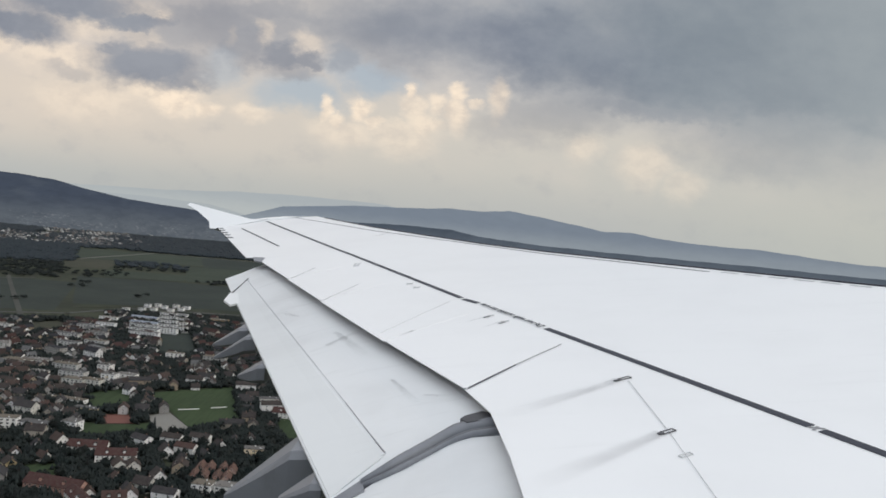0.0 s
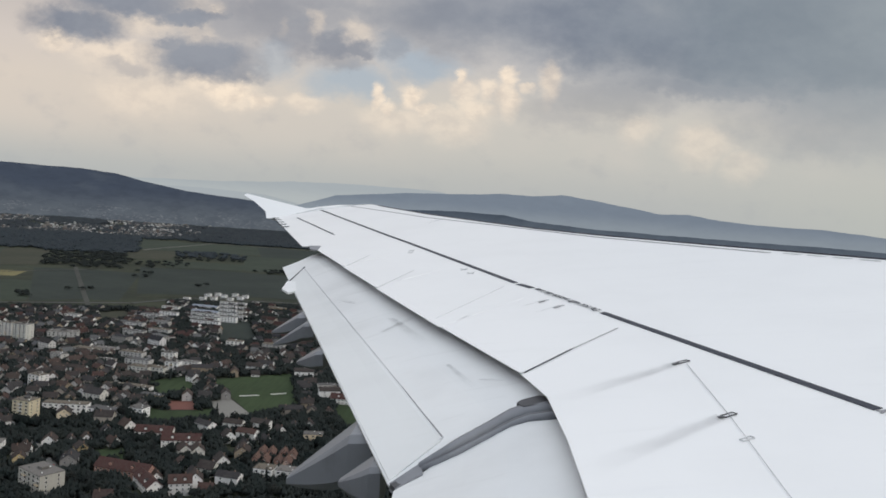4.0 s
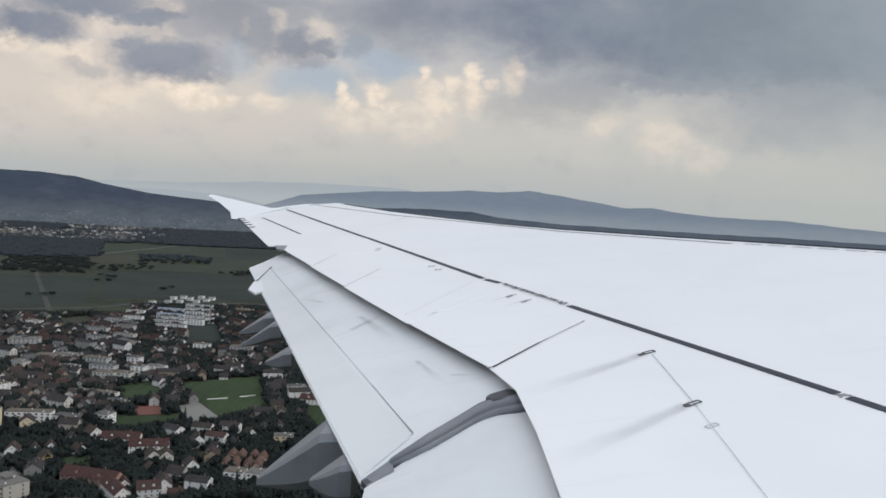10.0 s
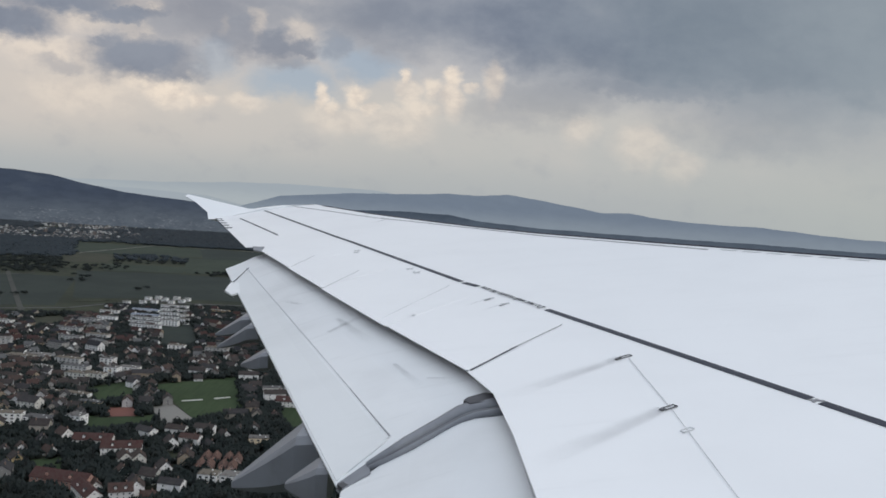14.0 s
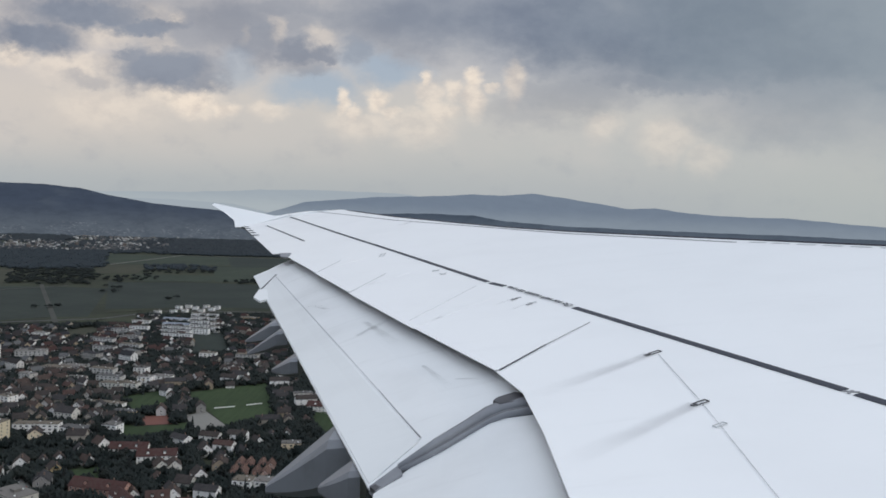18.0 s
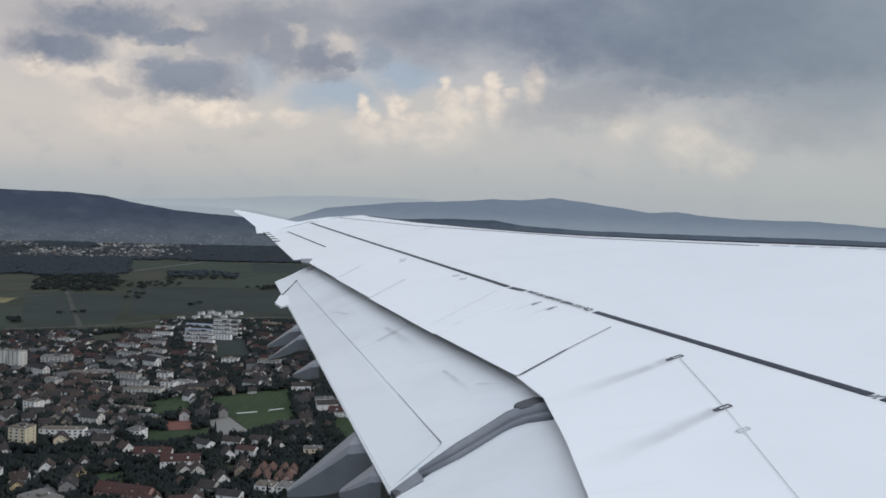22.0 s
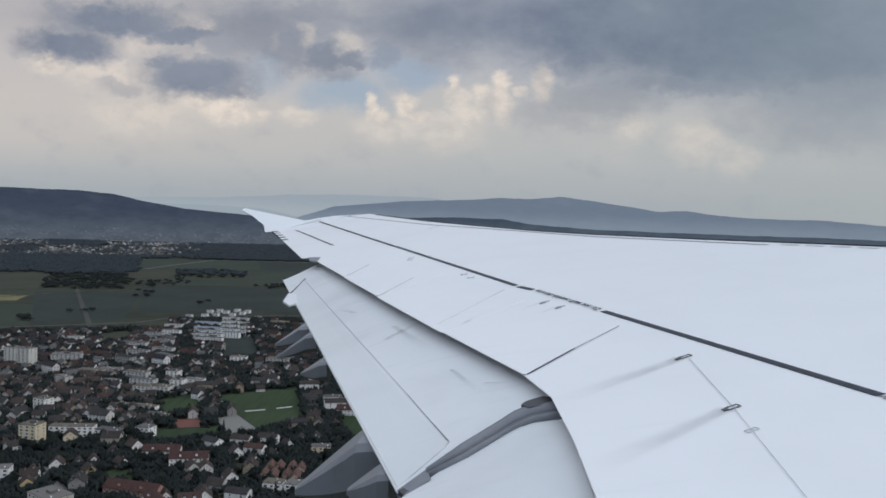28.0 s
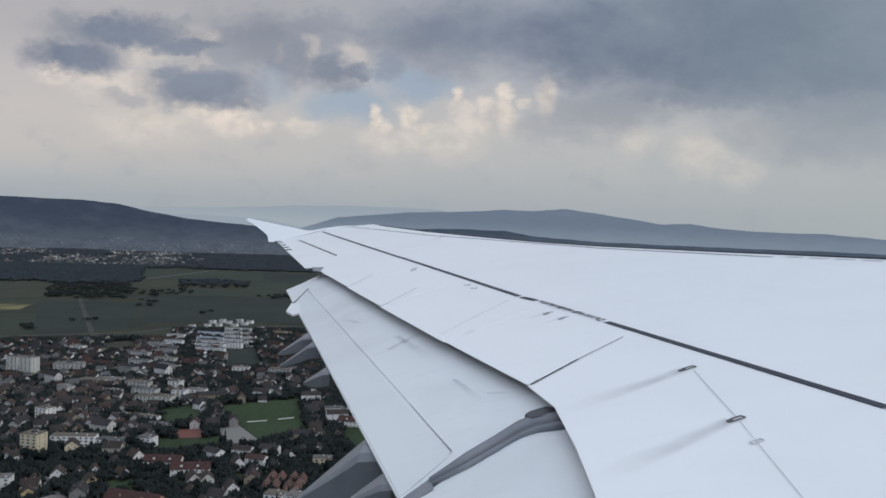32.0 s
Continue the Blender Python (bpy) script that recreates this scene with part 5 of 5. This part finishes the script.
# greens and yards: no house or street stands on them
GREENS = ((((-277, 857), (-200, 924), (-162, 779), (-197, 734), (-231, 789)), LAWN, "fresh green playing field"),
          (((-395, 1241), (-354, 1286), (-298, 1118), (-344, 1082)), MEADOW, "dark green meadow below the terraces"),
          (((-334, 829), (-305, 863), (-272, 807), (-302, 777)), LAWN, "green lawn by the school"),
          (((-275, 679), (-230, 708), (-232, 743), (-250, 728), (-275, 719), (-294, 728)), LAWN, "green lawn behind the red court"),
          (((-286, 754), (-259, 763), (-246, 733), (-273, 724)), CLAY, "red clay court"),
          (((-248, 765), (-231, 783), (-193, 728), (-214, 709)), PAVING, "bare grey gravel yard"),
          (((-596, 1245), (-563, 1295), (-525, 1213), (-556, 1166)), STUBBLE, "dry grass at the town edge"),
          (((-279, 596), (-258, 605), (-246, 582), (-265, 571)), LAWN, "green garden lawn"),
          (((-130, 793), (-65, 887), (-22, 755), (-26, 652), (-109, 728)), LAWN, "green meadow beside a hall"),
          (((-65, 887), (-27, 953), (24, 789), (-22, 755)), MEADOW, "dark green meadow"))
for i, (corners, mat, label) in enumerate(GREENS):
    sheet("lawn", corners, mat, label, "lawn", 0.12 + 0.02 * i)


def inside(x, y, corners):
    odd = False
    for (x0, y0), (x1, y1) in zip(corners, corners[1:] + corners[:1]):
        if (y0 > y) != (y1 > y) and x < x0 + (y - y0) * (x1 - x0) / (y1 - y0):
            odd = not odd
    return odd


def on_green(x, y, behind=0.0):
    k = 1 + behind / math.hypot(x, y)
    return any(inside(x * q, y * q, c) for q in ((1.0, k) if behind else (1.0,)) for c, _, _ in GREENS)


for x0, y0, x1, y1 in ((-226, 795, -208, 805), (-198, 813, -184, 823)):
    d = Vector((x1 - x0, y1 - y0, 0))
    t = thing("fence", "low white board fence on the playing field", "fence", "white fences")
    t.matrix_basis = pose(x0, y0, GZ + 0.14, 0, 0, math.degrees(math.atan2(d.y, d.x)))
    n = 6
    for i in range(n + 1):
        u = d.length * i / n
        part("post", box(bmesh.new(), u - 0.06, u + 0.06, -0.06, 0.06, 0, 1.25), FRAME_WHITE, t)
        if i < n:
            part("board", box(bmesh.new(), u + 0.06, u + d.length / n - 0.06, -0.03, 0.03, 0.1, 1.15), FRAME_WHITE, t)

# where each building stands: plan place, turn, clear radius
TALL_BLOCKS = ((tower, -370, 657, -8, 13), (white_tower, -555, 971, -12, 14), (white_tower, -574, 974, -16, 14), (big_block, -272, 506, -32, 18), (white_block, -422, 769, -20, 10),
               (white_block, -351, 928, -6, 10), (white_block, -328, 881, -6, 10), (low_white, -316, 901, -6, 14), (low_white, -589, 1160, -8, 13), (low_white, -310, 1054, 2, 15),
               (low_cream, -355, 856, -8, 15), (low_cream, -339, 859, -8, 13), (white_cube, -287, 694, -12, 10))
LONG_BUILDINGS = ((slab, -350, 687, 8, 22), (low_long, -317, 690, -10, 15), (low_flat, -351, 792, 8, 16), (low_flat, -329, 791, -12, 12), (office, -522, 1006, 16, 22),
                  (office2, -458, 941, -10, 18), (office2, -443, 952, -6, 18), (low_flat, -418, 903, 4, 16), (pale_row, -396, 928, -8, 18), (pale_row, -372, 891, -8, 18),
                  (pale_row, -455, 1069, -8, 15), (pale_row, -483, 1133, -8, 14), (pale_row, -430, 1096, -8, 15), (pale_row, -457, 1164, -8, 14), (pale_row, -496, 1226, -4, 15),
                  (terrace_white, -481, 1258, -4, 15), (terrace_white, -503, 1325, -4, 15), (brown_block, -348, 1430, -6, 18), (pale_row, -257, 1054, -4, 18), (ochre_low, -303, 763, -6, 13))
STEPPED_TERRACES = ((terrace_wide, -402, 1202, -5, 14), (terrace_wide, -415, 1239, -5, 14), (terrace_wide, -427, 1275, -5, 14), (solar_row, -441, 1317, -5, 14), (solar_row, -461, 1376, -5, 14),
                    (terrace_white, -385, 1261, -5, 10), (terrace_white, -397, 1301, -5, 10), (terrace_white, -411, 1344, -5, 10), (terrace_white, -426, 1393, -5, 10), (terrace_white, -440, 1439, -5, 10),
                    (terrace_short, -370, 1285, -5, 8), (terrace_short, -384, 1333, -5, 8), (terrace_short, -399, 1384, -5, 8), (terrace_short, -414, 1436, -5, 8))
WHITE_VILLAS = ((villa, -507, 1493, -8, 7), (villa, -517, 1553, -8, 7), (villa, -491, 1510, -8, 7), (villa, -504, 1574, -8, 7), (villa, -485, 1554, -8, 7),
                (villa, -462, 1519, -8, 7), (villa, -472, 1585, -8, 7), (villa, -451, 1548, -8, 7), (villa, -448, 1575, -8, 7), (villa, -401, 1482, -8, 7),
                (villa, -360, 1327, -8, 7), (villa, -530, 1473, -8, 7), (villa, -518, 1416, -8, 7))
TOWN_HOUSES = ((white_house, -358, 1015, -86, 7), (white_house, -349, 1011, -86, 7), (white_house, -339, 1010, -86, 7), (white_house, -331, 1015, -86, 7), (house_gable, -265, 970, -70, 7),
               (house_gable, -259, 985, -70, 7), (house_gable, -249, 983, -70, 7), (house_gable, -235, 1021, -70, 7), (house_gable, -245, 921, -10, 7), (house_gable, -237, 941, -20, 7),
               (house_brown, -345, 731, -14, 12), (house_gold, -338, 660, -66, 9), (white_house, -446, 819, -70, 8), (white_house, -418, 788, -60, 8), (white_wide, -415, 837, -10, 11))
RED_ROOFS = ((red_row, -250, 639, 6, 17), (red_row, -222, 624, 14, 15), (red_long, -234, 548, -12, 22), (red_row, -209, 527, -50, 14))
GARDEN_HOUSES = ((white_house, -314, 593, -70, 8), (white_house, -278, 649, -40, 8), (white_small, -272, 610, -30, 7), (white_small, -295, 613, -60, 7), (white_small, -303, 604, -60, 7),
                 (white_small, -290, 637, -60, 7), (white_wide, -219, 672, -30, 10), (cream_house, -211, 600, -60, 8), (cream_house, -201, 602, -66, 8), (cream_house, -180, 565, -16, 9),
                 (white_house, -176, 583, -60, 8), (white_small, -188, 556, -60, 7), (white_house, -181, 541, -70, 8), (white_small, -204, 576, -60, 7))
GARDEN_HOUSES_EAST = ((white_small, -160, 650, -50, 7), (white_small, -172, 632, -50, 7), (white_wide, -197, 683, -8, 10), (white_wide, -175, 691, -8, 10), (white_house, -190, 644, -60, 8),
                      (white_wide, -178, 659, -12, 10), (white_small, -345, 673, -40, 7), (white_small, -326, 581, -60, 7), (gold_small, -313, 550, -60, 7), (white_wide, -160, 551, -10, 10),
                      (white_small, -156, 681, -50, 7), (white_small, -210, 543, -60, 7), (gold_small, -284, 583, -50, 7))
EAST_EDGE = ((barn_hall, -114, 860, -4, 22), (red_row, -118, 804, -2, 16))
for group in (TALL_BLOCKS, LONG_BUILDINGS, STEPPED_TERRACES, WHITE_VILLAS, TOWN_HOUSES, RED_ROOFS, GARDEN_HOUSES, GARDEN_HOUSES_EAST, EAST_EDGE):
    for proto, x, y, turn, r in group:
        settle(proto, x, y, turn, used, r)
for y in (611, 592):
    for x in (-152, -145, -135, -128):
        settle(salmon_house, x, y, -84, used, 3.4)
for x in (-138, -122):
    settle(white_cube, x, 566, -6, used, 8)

# streets, cut where a green or a building lies
streets = []
avenue = ((-340, 610), (-281, 538))
road(avenue, 13, "road", PAVING, "broad pale grey road through the town", 0.22)
streets.append((*avenue, 40))
DISTRICTS = ((530, 960, 14), (960, 1500, -28))


def in_town(x, y, r0, r1):
    r, az = math.hypot(x, y), math.degrees(math.atan2(x, y))
    return r0 < r < r1 and -38 < az < -5 and (az > -21 or r < 1400)


for r0, r1, rot in DISTRICTS:
    c, s = math.cos(radians(rot)), math.sin(radians(rot))
    for q in range(-4, 34):
        line = []
        for p in range(-60, 24):
            px, qy = p * 20.0, q * 52.0 + 16
            x, y = c * px - s * qy, s * px + c * qy + 430
            if in_town(x, y, r0, r1) and not on_green(x, y) and free(x, y, 2.5):
                line.append((x, y))
                continue
            if len(line) > 2:
                streets.append((line[0], line[-1], rot))
            line = []
        if len(line) > 2:
            streets.append((line[0], line[-1], rot))
for a0, b0, rot in streets[1:]:
    road([a0, b0], 5.5, "street", label="narrow asphalt town street")


def clear_of_streets(x, y, gap=5.2):
    for (ax, ay), (bx, by), _ in streets:
        dx, dy = bx - ax, by - ay
        t = min(1, max(0, ((x - ax) * dx + (y - ay) * dy) / (dx * dx + dy * dy)))
        if (x - ax - t * dx) ** 2 + (y - ay - t * dy) ** 2 < gap * gap:
            return False
    return True


# houses along the streets: with all their parts close in, one joined mass beyond
beyond = []
for r0, r1, rot in DISTRICTS:
    c, s = math.cos(radians(rot)), math.sin(radians(rot))
    for q in range(-8, 68):
        for p in range(-60, 24):
            px, qy = p * 20.0 + rng.uniform(-4, 4), q * 23.0 + rng.uniform(-2.5, 2.5)
            x, y = c * px - s * qy, s * px + c * qy + 430
            az, r = math.degrees(math.atan2(x, y)), math.hypot(x, y)
            dense = 0.8 if az < -25 and r > 720 else 0.3 if r < 720 else 0.62
            if not in_town(x, y, r0, r1) or on_green(x, y, 22) or rng.random() > dense or not clear_of_streets(x, y, 7.5):
                continue
            patch = noise.noise(Vector((x / 170, y / 170, 5)))
            if r > 800 or az < -33.5:
                big = patch > 0.15 and rng.random() < 0.5
                w, d = (rng.uniform(16, 26), rng.uniform(9, 12)) if big else (rng.uniform(9, 14), rng.uniform(8, 10))
                if free(x, y, 0.5 * w if big else 6.2):
                    take(x, y, 0.5 * w if big else 6.0)
                    beyond.append((x, y, rot + rng.choice((0, 90)) * (not big) + rng.uniform(-7, 7), w, d, rng.choice((2, 3, 4)) if big else rng.choice((1, 2, 2)), big and rng.random() < 0.6))
                continue
            if patch > 0.22:
                proto, rad = rng.choice([(mid_block, 11), (low_block, 9), (house_d, 11), (house_e, 9)])
            else:
                proto, rad = rng.choice([(house_a, 6.8), (house_a, 6.8), (house_b, 7.2), (house_c, 6.8), (house_c, 6.8), (house_d, 10), (house_e, 8.6), (white_small, 6.4)])
            if free(x, y, rad):
                settle(proto, x, y, rot + (0 if proto in (mid_block, low_block) else rng.choice((0, 90, 180, 270))) + rng.uniform(-7, 7), used, rad)

for k in range(4200):
    az, r = rng.uniform(-38, -10), rng.uniform(730, 1440)
    x, y = r * math.sin(radians(az)), r * math.cos(radians(az))
    if rng.random() > (1.0 if az < -22 else 0.35) or not in_town(x, y, 720, 1450) or r < 800 and az > -30 or on_green(x, y, 22) or not clear_of_streets(x, y, 6.5) or not free(x, y, 5.6):
        continue
    take(x, y, 5.4)
    beyond.append((x, y, rng.choice((14, 104, -28, 62)) + rng.uniform(-8, 8), rng.uniform(9, 13), rng.uniform(8, 9.5), rng.choice((1, 2, 2)), rng.random() < 0.12))

# every kind of house stands somewhere in the quarter west of the school
for proto in (mid_block, low_block, house_a, house_b, house_c, house_d, house_e):
    k = 0
    while proto not in used:
        x, y = -330 - 6 * (k % 25), 560 + 11 * (k // 25)
        if free(x, y, 10) and not on_green(x, y):
            settle(proto, x, y, 14, used, 10)
        k += 1

TOWN_WALL = material("town_wall", island_palette([(0.6, 0.58, 0.55), (0.8, 0.79, 0.77), (0.3, 0.27, 0.23), (0.7, 0.69, 0.68), (0.32, 0.26, 0.19), (0.26, 0.25, 0.23), (0.32, 0.31, 0.29), (0.34, 0.26, 0.22)]), 0.85)
TOWN_ROOF = material("town_roof", island_palette([(0.042, 0.03, 0.027), (0.034, 0.029, 0.029), (0.05, 0.028, 0.025), (0.028, 0.028, 0.032), (0.034, 0.031, 0.031), (0.052, 0.03, 0.028), (0.1, 0.1, 0.102)]), 0.85, spec=0.15)


def joined_houses(name, rows, label):
    """Gabled and flat-roofed houses in one mesh: walls, a roof with eaves and thickness, and rows of panes set on the walls."""
    v, f, slot = [], [], []

    def add(points, faces, mat, place):
        base = len(v)
        v.extend(place @ Vector(p) for p in points)
        f.extend(tuple(base + i for i in q) for q in faces)
        slot.extend([mat] * len(faces))

    block = ((0, 2, 3, 1), (4, 5, 7, 6), (0, 1, 5, 4), (2, 6, 7, 3), (0, 4, 6, 2), (1, 3, 7, 5))
    for x, y, turn, w, d, floors, flat_top in rows:
        m = pose(x, y, GZ, 0, 0, turn)
        eave = 2.8 * floors + 0.5
        rise = 0 if flat_top else d * 0.42
        X, Y = w / 2, d / 2
        if flat_top:
            add([(a, b, z) for z in (-0.3, eave) for b in (-Y, Y) for a in (-X, X)], block, 0, m)
            add([(a, b, z) for z in (eave, eave + 0.4) for b in (-Y - 0.2, Y + 0.2) for a in (-X - 0.2, X + 0.2)], block, 1, m)
        else:
            ends = [(-Y, -0.3), (Y, -0.3), (Y, eave), (0, eave + rise), (-Y, eave)]
            add([(a, b, z) for a in (-X, X) for b, z in ends], [(0, 4, 3, 2, 1), (5, 6, 7, 8, 9)] + [(i, (i + 1) % 5, 5 + (i + 1) % 5, 5 + i) for i in range(5)], 0, m)
            e = eave - 0.5 * rise / Y
            prof = [(-Y - 0.5, e), (0, eave + rise), (Y + 0.5, e), (Y + 0.5, e + 0.25), (0, eave + rise + 0.3), (-Y - 0.5, e + 0.25)]
            add([(a, b, z) for a in (-X - 0.5, X + 0.5) for b, z in prof], [(i, (i + 1) % 6, 6 + (i + 1) % 6, 6 + i) for i in range(6)] + [(0, 5, 4, 1), (1, 4, 3, 2), (6, 7, 10, 11), (7, 8, 9, 10)], 1, m)
        for fl in range(floors):
            z0 = 0.9 + 2.8 * fl
            cols = max(2, int(w // 3.4))
            spots = [((i + 0.5) * w / cols - X, side) for i in range(cols) for side in (-1, 1)]
            for u, side in spots:
                b0, b1 = side * Y, side * (Y + 0.05)
                add([(a, b, z) for z in (z0, z0 + 1.4) for b in sorted((b0, b1)) for a in (u - 0.65, u + 0.65)], block, 2, m)
            for u in (-d * 0.22, d * 0.22):
                for side in (-1, 1):
                    a0, a1 = sorted((side * X, side * (X + 0.05)))
                    add([(a, b, z) for z in (z0, z0 + 1.4) for b in (u - 0.6, u + 0.6) for a in (a0, a1)], block, 2, m)
    me = mesh_of(name, v, f, TOWN_WALL)
    me.materials.append(TOWN_ROOF)
    me.materials.append(GLASS)
    me.polygons.foreach_set("material_index", slot)
    return tagged(new(name, me), label, "houses", kind="stuff")


far_a = make_house(11, 8.5, 2, 3.6, "rendered house with tiled gable roof among trees", far=True)
far_b = make_house(12.5, 9, 2, 3.9, "pale house with dark gable roof among trees", far=True, cover=DARK_ROOF)
far_c = make_house(9.5, 8.5, 1, 3.6, "small pale house with steep tiled roof", far=True)
far_d = make_house(22, 9.5, 3, 3.2, "row of pale terraced houses among trees", far=True)
far_e = make_block(20, 10, 3, BLOCK_WALL, "rendered three-storey block among trees", balconies=False)
beyond.sort(key=lambda q: math.hypot(q[0], q[1]) + 400 * max(0.0, -33 - math.degrees(math.atan2(q[0], q[1]))))
for x, y, turn, w, d, floors, flat_top in beyond[:165]:
    proto = far_e if w > 15 and flat_top else far_d if w > 15 else far_c if floors == 1 else far_b if w > 11.5 else far_a
    place = pose(x, y, GZ, 0, 0, turn)
    if proto in used:
        copy_thing(proto, place)
    else:
        used.add(proto)
        proto.matrix_basis = place
joined_houses("town_houses", beyond[165:], "rendered and white houses with brown roofs among trees")

car = make_car()
placed_cars = 0
for a0, b0, rot in streets:
    length = math.hypot(b0[0] - a0[0], b0[1] - a0[1])
    d = Vector((b0[0] - a0[0], b0[1] - a0[1])).normalized()
    side = Vector((-d.y, d.x))
    s = rng.uniform(5, 20)
    while s < length and placed_cars < 60:
        x, y = a0[0] + d.x * s + side.x * 1.9, a0[1] + d.y * s + side.y * 1.9
        if math.hypot(x, y) < 900 and free(x, y, 1.5):
            settle(car, x, y, rot + rng.choice((0, 180)), used, 2.0, GZ + 0.16)
            placed_cars += 1
        s += rng.uniform(9, 34)

# trees of the town: single ones close in, a joined mass beyond
protos = [make_broadleaf(10, 4.6), make_broadleaf(8, 4.0), make_broadleaf(12, 5.2), make_conifer(13, 2.8)]
single, massed = 0, []
for k in range(42000):
    az, r = rng.uniform(-38, -4), math.sqrt(rng.uniform(500 ** 2, 1530 ** 2))
    x, y = r * math.sin(radians(az)), r * math.cos(radians(az))
    if az < -21 and r > 1420 or on_green(x, y, 14) or not free(x, y, 1.7) or not clear_of_streets(x, y, 3.6):
        continue
    if single < 285 and r < 760 and k % 3 != 0:
        settle(protos[rng.choice((0, 0, 1, 1, 2, 3))], x, y, rng.uniform(0, 360), used, 1.9)
        single += 1
    else:
        take(x, y, 1.6)
        massed.append((x, y, GZ - 2.0))
woods("town_trees", massed, "dark green trees between the houses", 5.0, 15, 6, 11, None, 0.45)

# woods and hedges beyond the town: bearing from, to, distance from, to, how thick
FORESTS = ((-45, -21.8, 1800, 2420, 1.0), (-27.2, -22.2, 1425, 1800, 0.8), (-22.4, -18.2, 1480, 1620, 0.35), (-18.0, -2, 2290, 3250, 1.0), (-27.6, -24.4, 2950, 3300, 1.0),
           (-19.2, -14.4, 1670, 1880, 0.45), (-21.8, -19.9, 1300, 1410, 0.25), (-28.0, -26.6, 1040, 1066, 0.7), (-44, -34, 2440, 3000, 0.6), (-16.6, -16.1, 1215, 1235, 1.0),
           (-25, -23.6, 1100, 1130, 0.4), (-13.6, -6, 1480, 1520, 0.6), (-9, -2, 1880, 1930, 0.6), (-45, -33, 1300, 1420, 0.4), (-21.6, -18.2, 2290, 2440, 0.3))
places = []
for k in range(110000):
    az, r = rng.uniform(-45, 0), math.sqrt(rng.uniform(1030 ** 2, 3300 ** 2))
    x, y = ground_at(az, r)
    jag_a = az + 0.5 * noise.noise(Vector((x / 90, y / 90, 9)))
    jag_r = r + 35 * noise.noise(Vector((x / 70, y / 70, 3)))
    for a0, a1, r0, r1, thick in FORESTS:
        if a0 < jag_a < a1 and r0 < jag_r < r1 and rng.random() < thick * (0.25 if r > 2500 else 0.4) * (1 if thick > 0.9 or noise.noise(Vector((x / 60, y / 60, 21))) > -0.1 else 0.2):
            places.append((x, y, land(x, y) - 2))
            break
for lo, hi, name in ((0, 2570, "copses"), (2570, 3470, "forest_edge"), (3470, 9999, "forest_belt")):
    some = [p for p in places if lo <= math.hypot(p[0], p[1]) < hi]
    woods(name, some, "dark wooded belt across the valley", (6.5, 8.5, 10.5)[(lo > 0) + (lo > 3000)], (44, 24, 14)[(lo > 0) + (lo > 3000)], 9, 13, HAZED_WOODS if lo else WOODS, 0.3)

# the far town, too small to tell house from house
boxes_v, boxes_f = [], []
for k in range(2600):
    az, r = rng.uniform(-42, -17.5), 2450 + 900 * rng.random() ** 1.1
    x, y = ground_at(az, r)
    if noise.noise(Vector((x / 260, y / 260, 2))) < -0.08 or (-27.6 < az < -24.4 and r > 2940):
        continue
    z, w, d, h, t = land(x, y) - 1, rng.uniform(3.5, 8), rng.uniform(3.5, 5), rng.choice((3, 4, 4, 5, 6, 7, 17)), rng.uniform(0, 3.14)
    if h > 15 and rng.random() < 0.85:
        h = 5
    c, s = math.cos(t), math.sin(t)
    base = len(boxes_v)
    for dx, dy, dz in ((-w, -d, 0), (w, -d, 0), (w, d, 0), (-w, d, 0), (-w, -d, h), (w, -d, h), (w, d, h), (-w, d, h), (-w, 0, h + 3), (w, 0, h + 3)):
        boxes_v.append((x + c * dx - s * dy, y + s * dx + c * dy, z + dz))
    boxes_f += [tuple(base + i for i in q) for q in ((0, 1, 5, 4), (1, 2, 6, 9, 5), (2, 3, 7, 6), (3, 0, 4, 8, 7), (4, 5, 9, 8), (6, 7, 8, 9))]
FAR_HOUSES = material("far_houses", island_palette([(0.3, 0.3, 0.29), (0.12, 0.1, 0.09), (0.2, 0.19, 0.18), (0.4, 0.4, 0.38), (0.1, 0.09, 0.08), (0.15, 0.14, 0.13)]), 0.85)
tagged(new("far_town", mesh_of("far_town", boxes_v, boxes_f, FAR_HOUSES)), "pale and brown houses of a far town", "town", kind="stuff")
copse2 = []
for k in range(5200):
    az, r = rng.uniform(-42, -17.5), rng.uniform(2440, 3330)
    x, y = ground_at(az, r)
    if noise.noise(Vector((x / 200, y / 200, 12))) > -0.25:
        copse2.append((x, y, land(x, y) - 3))
woods("far_trees", copse2, "dark trees around the far town", 8.0, 10, 6, 10, HAZED_WOODS, 0.25)
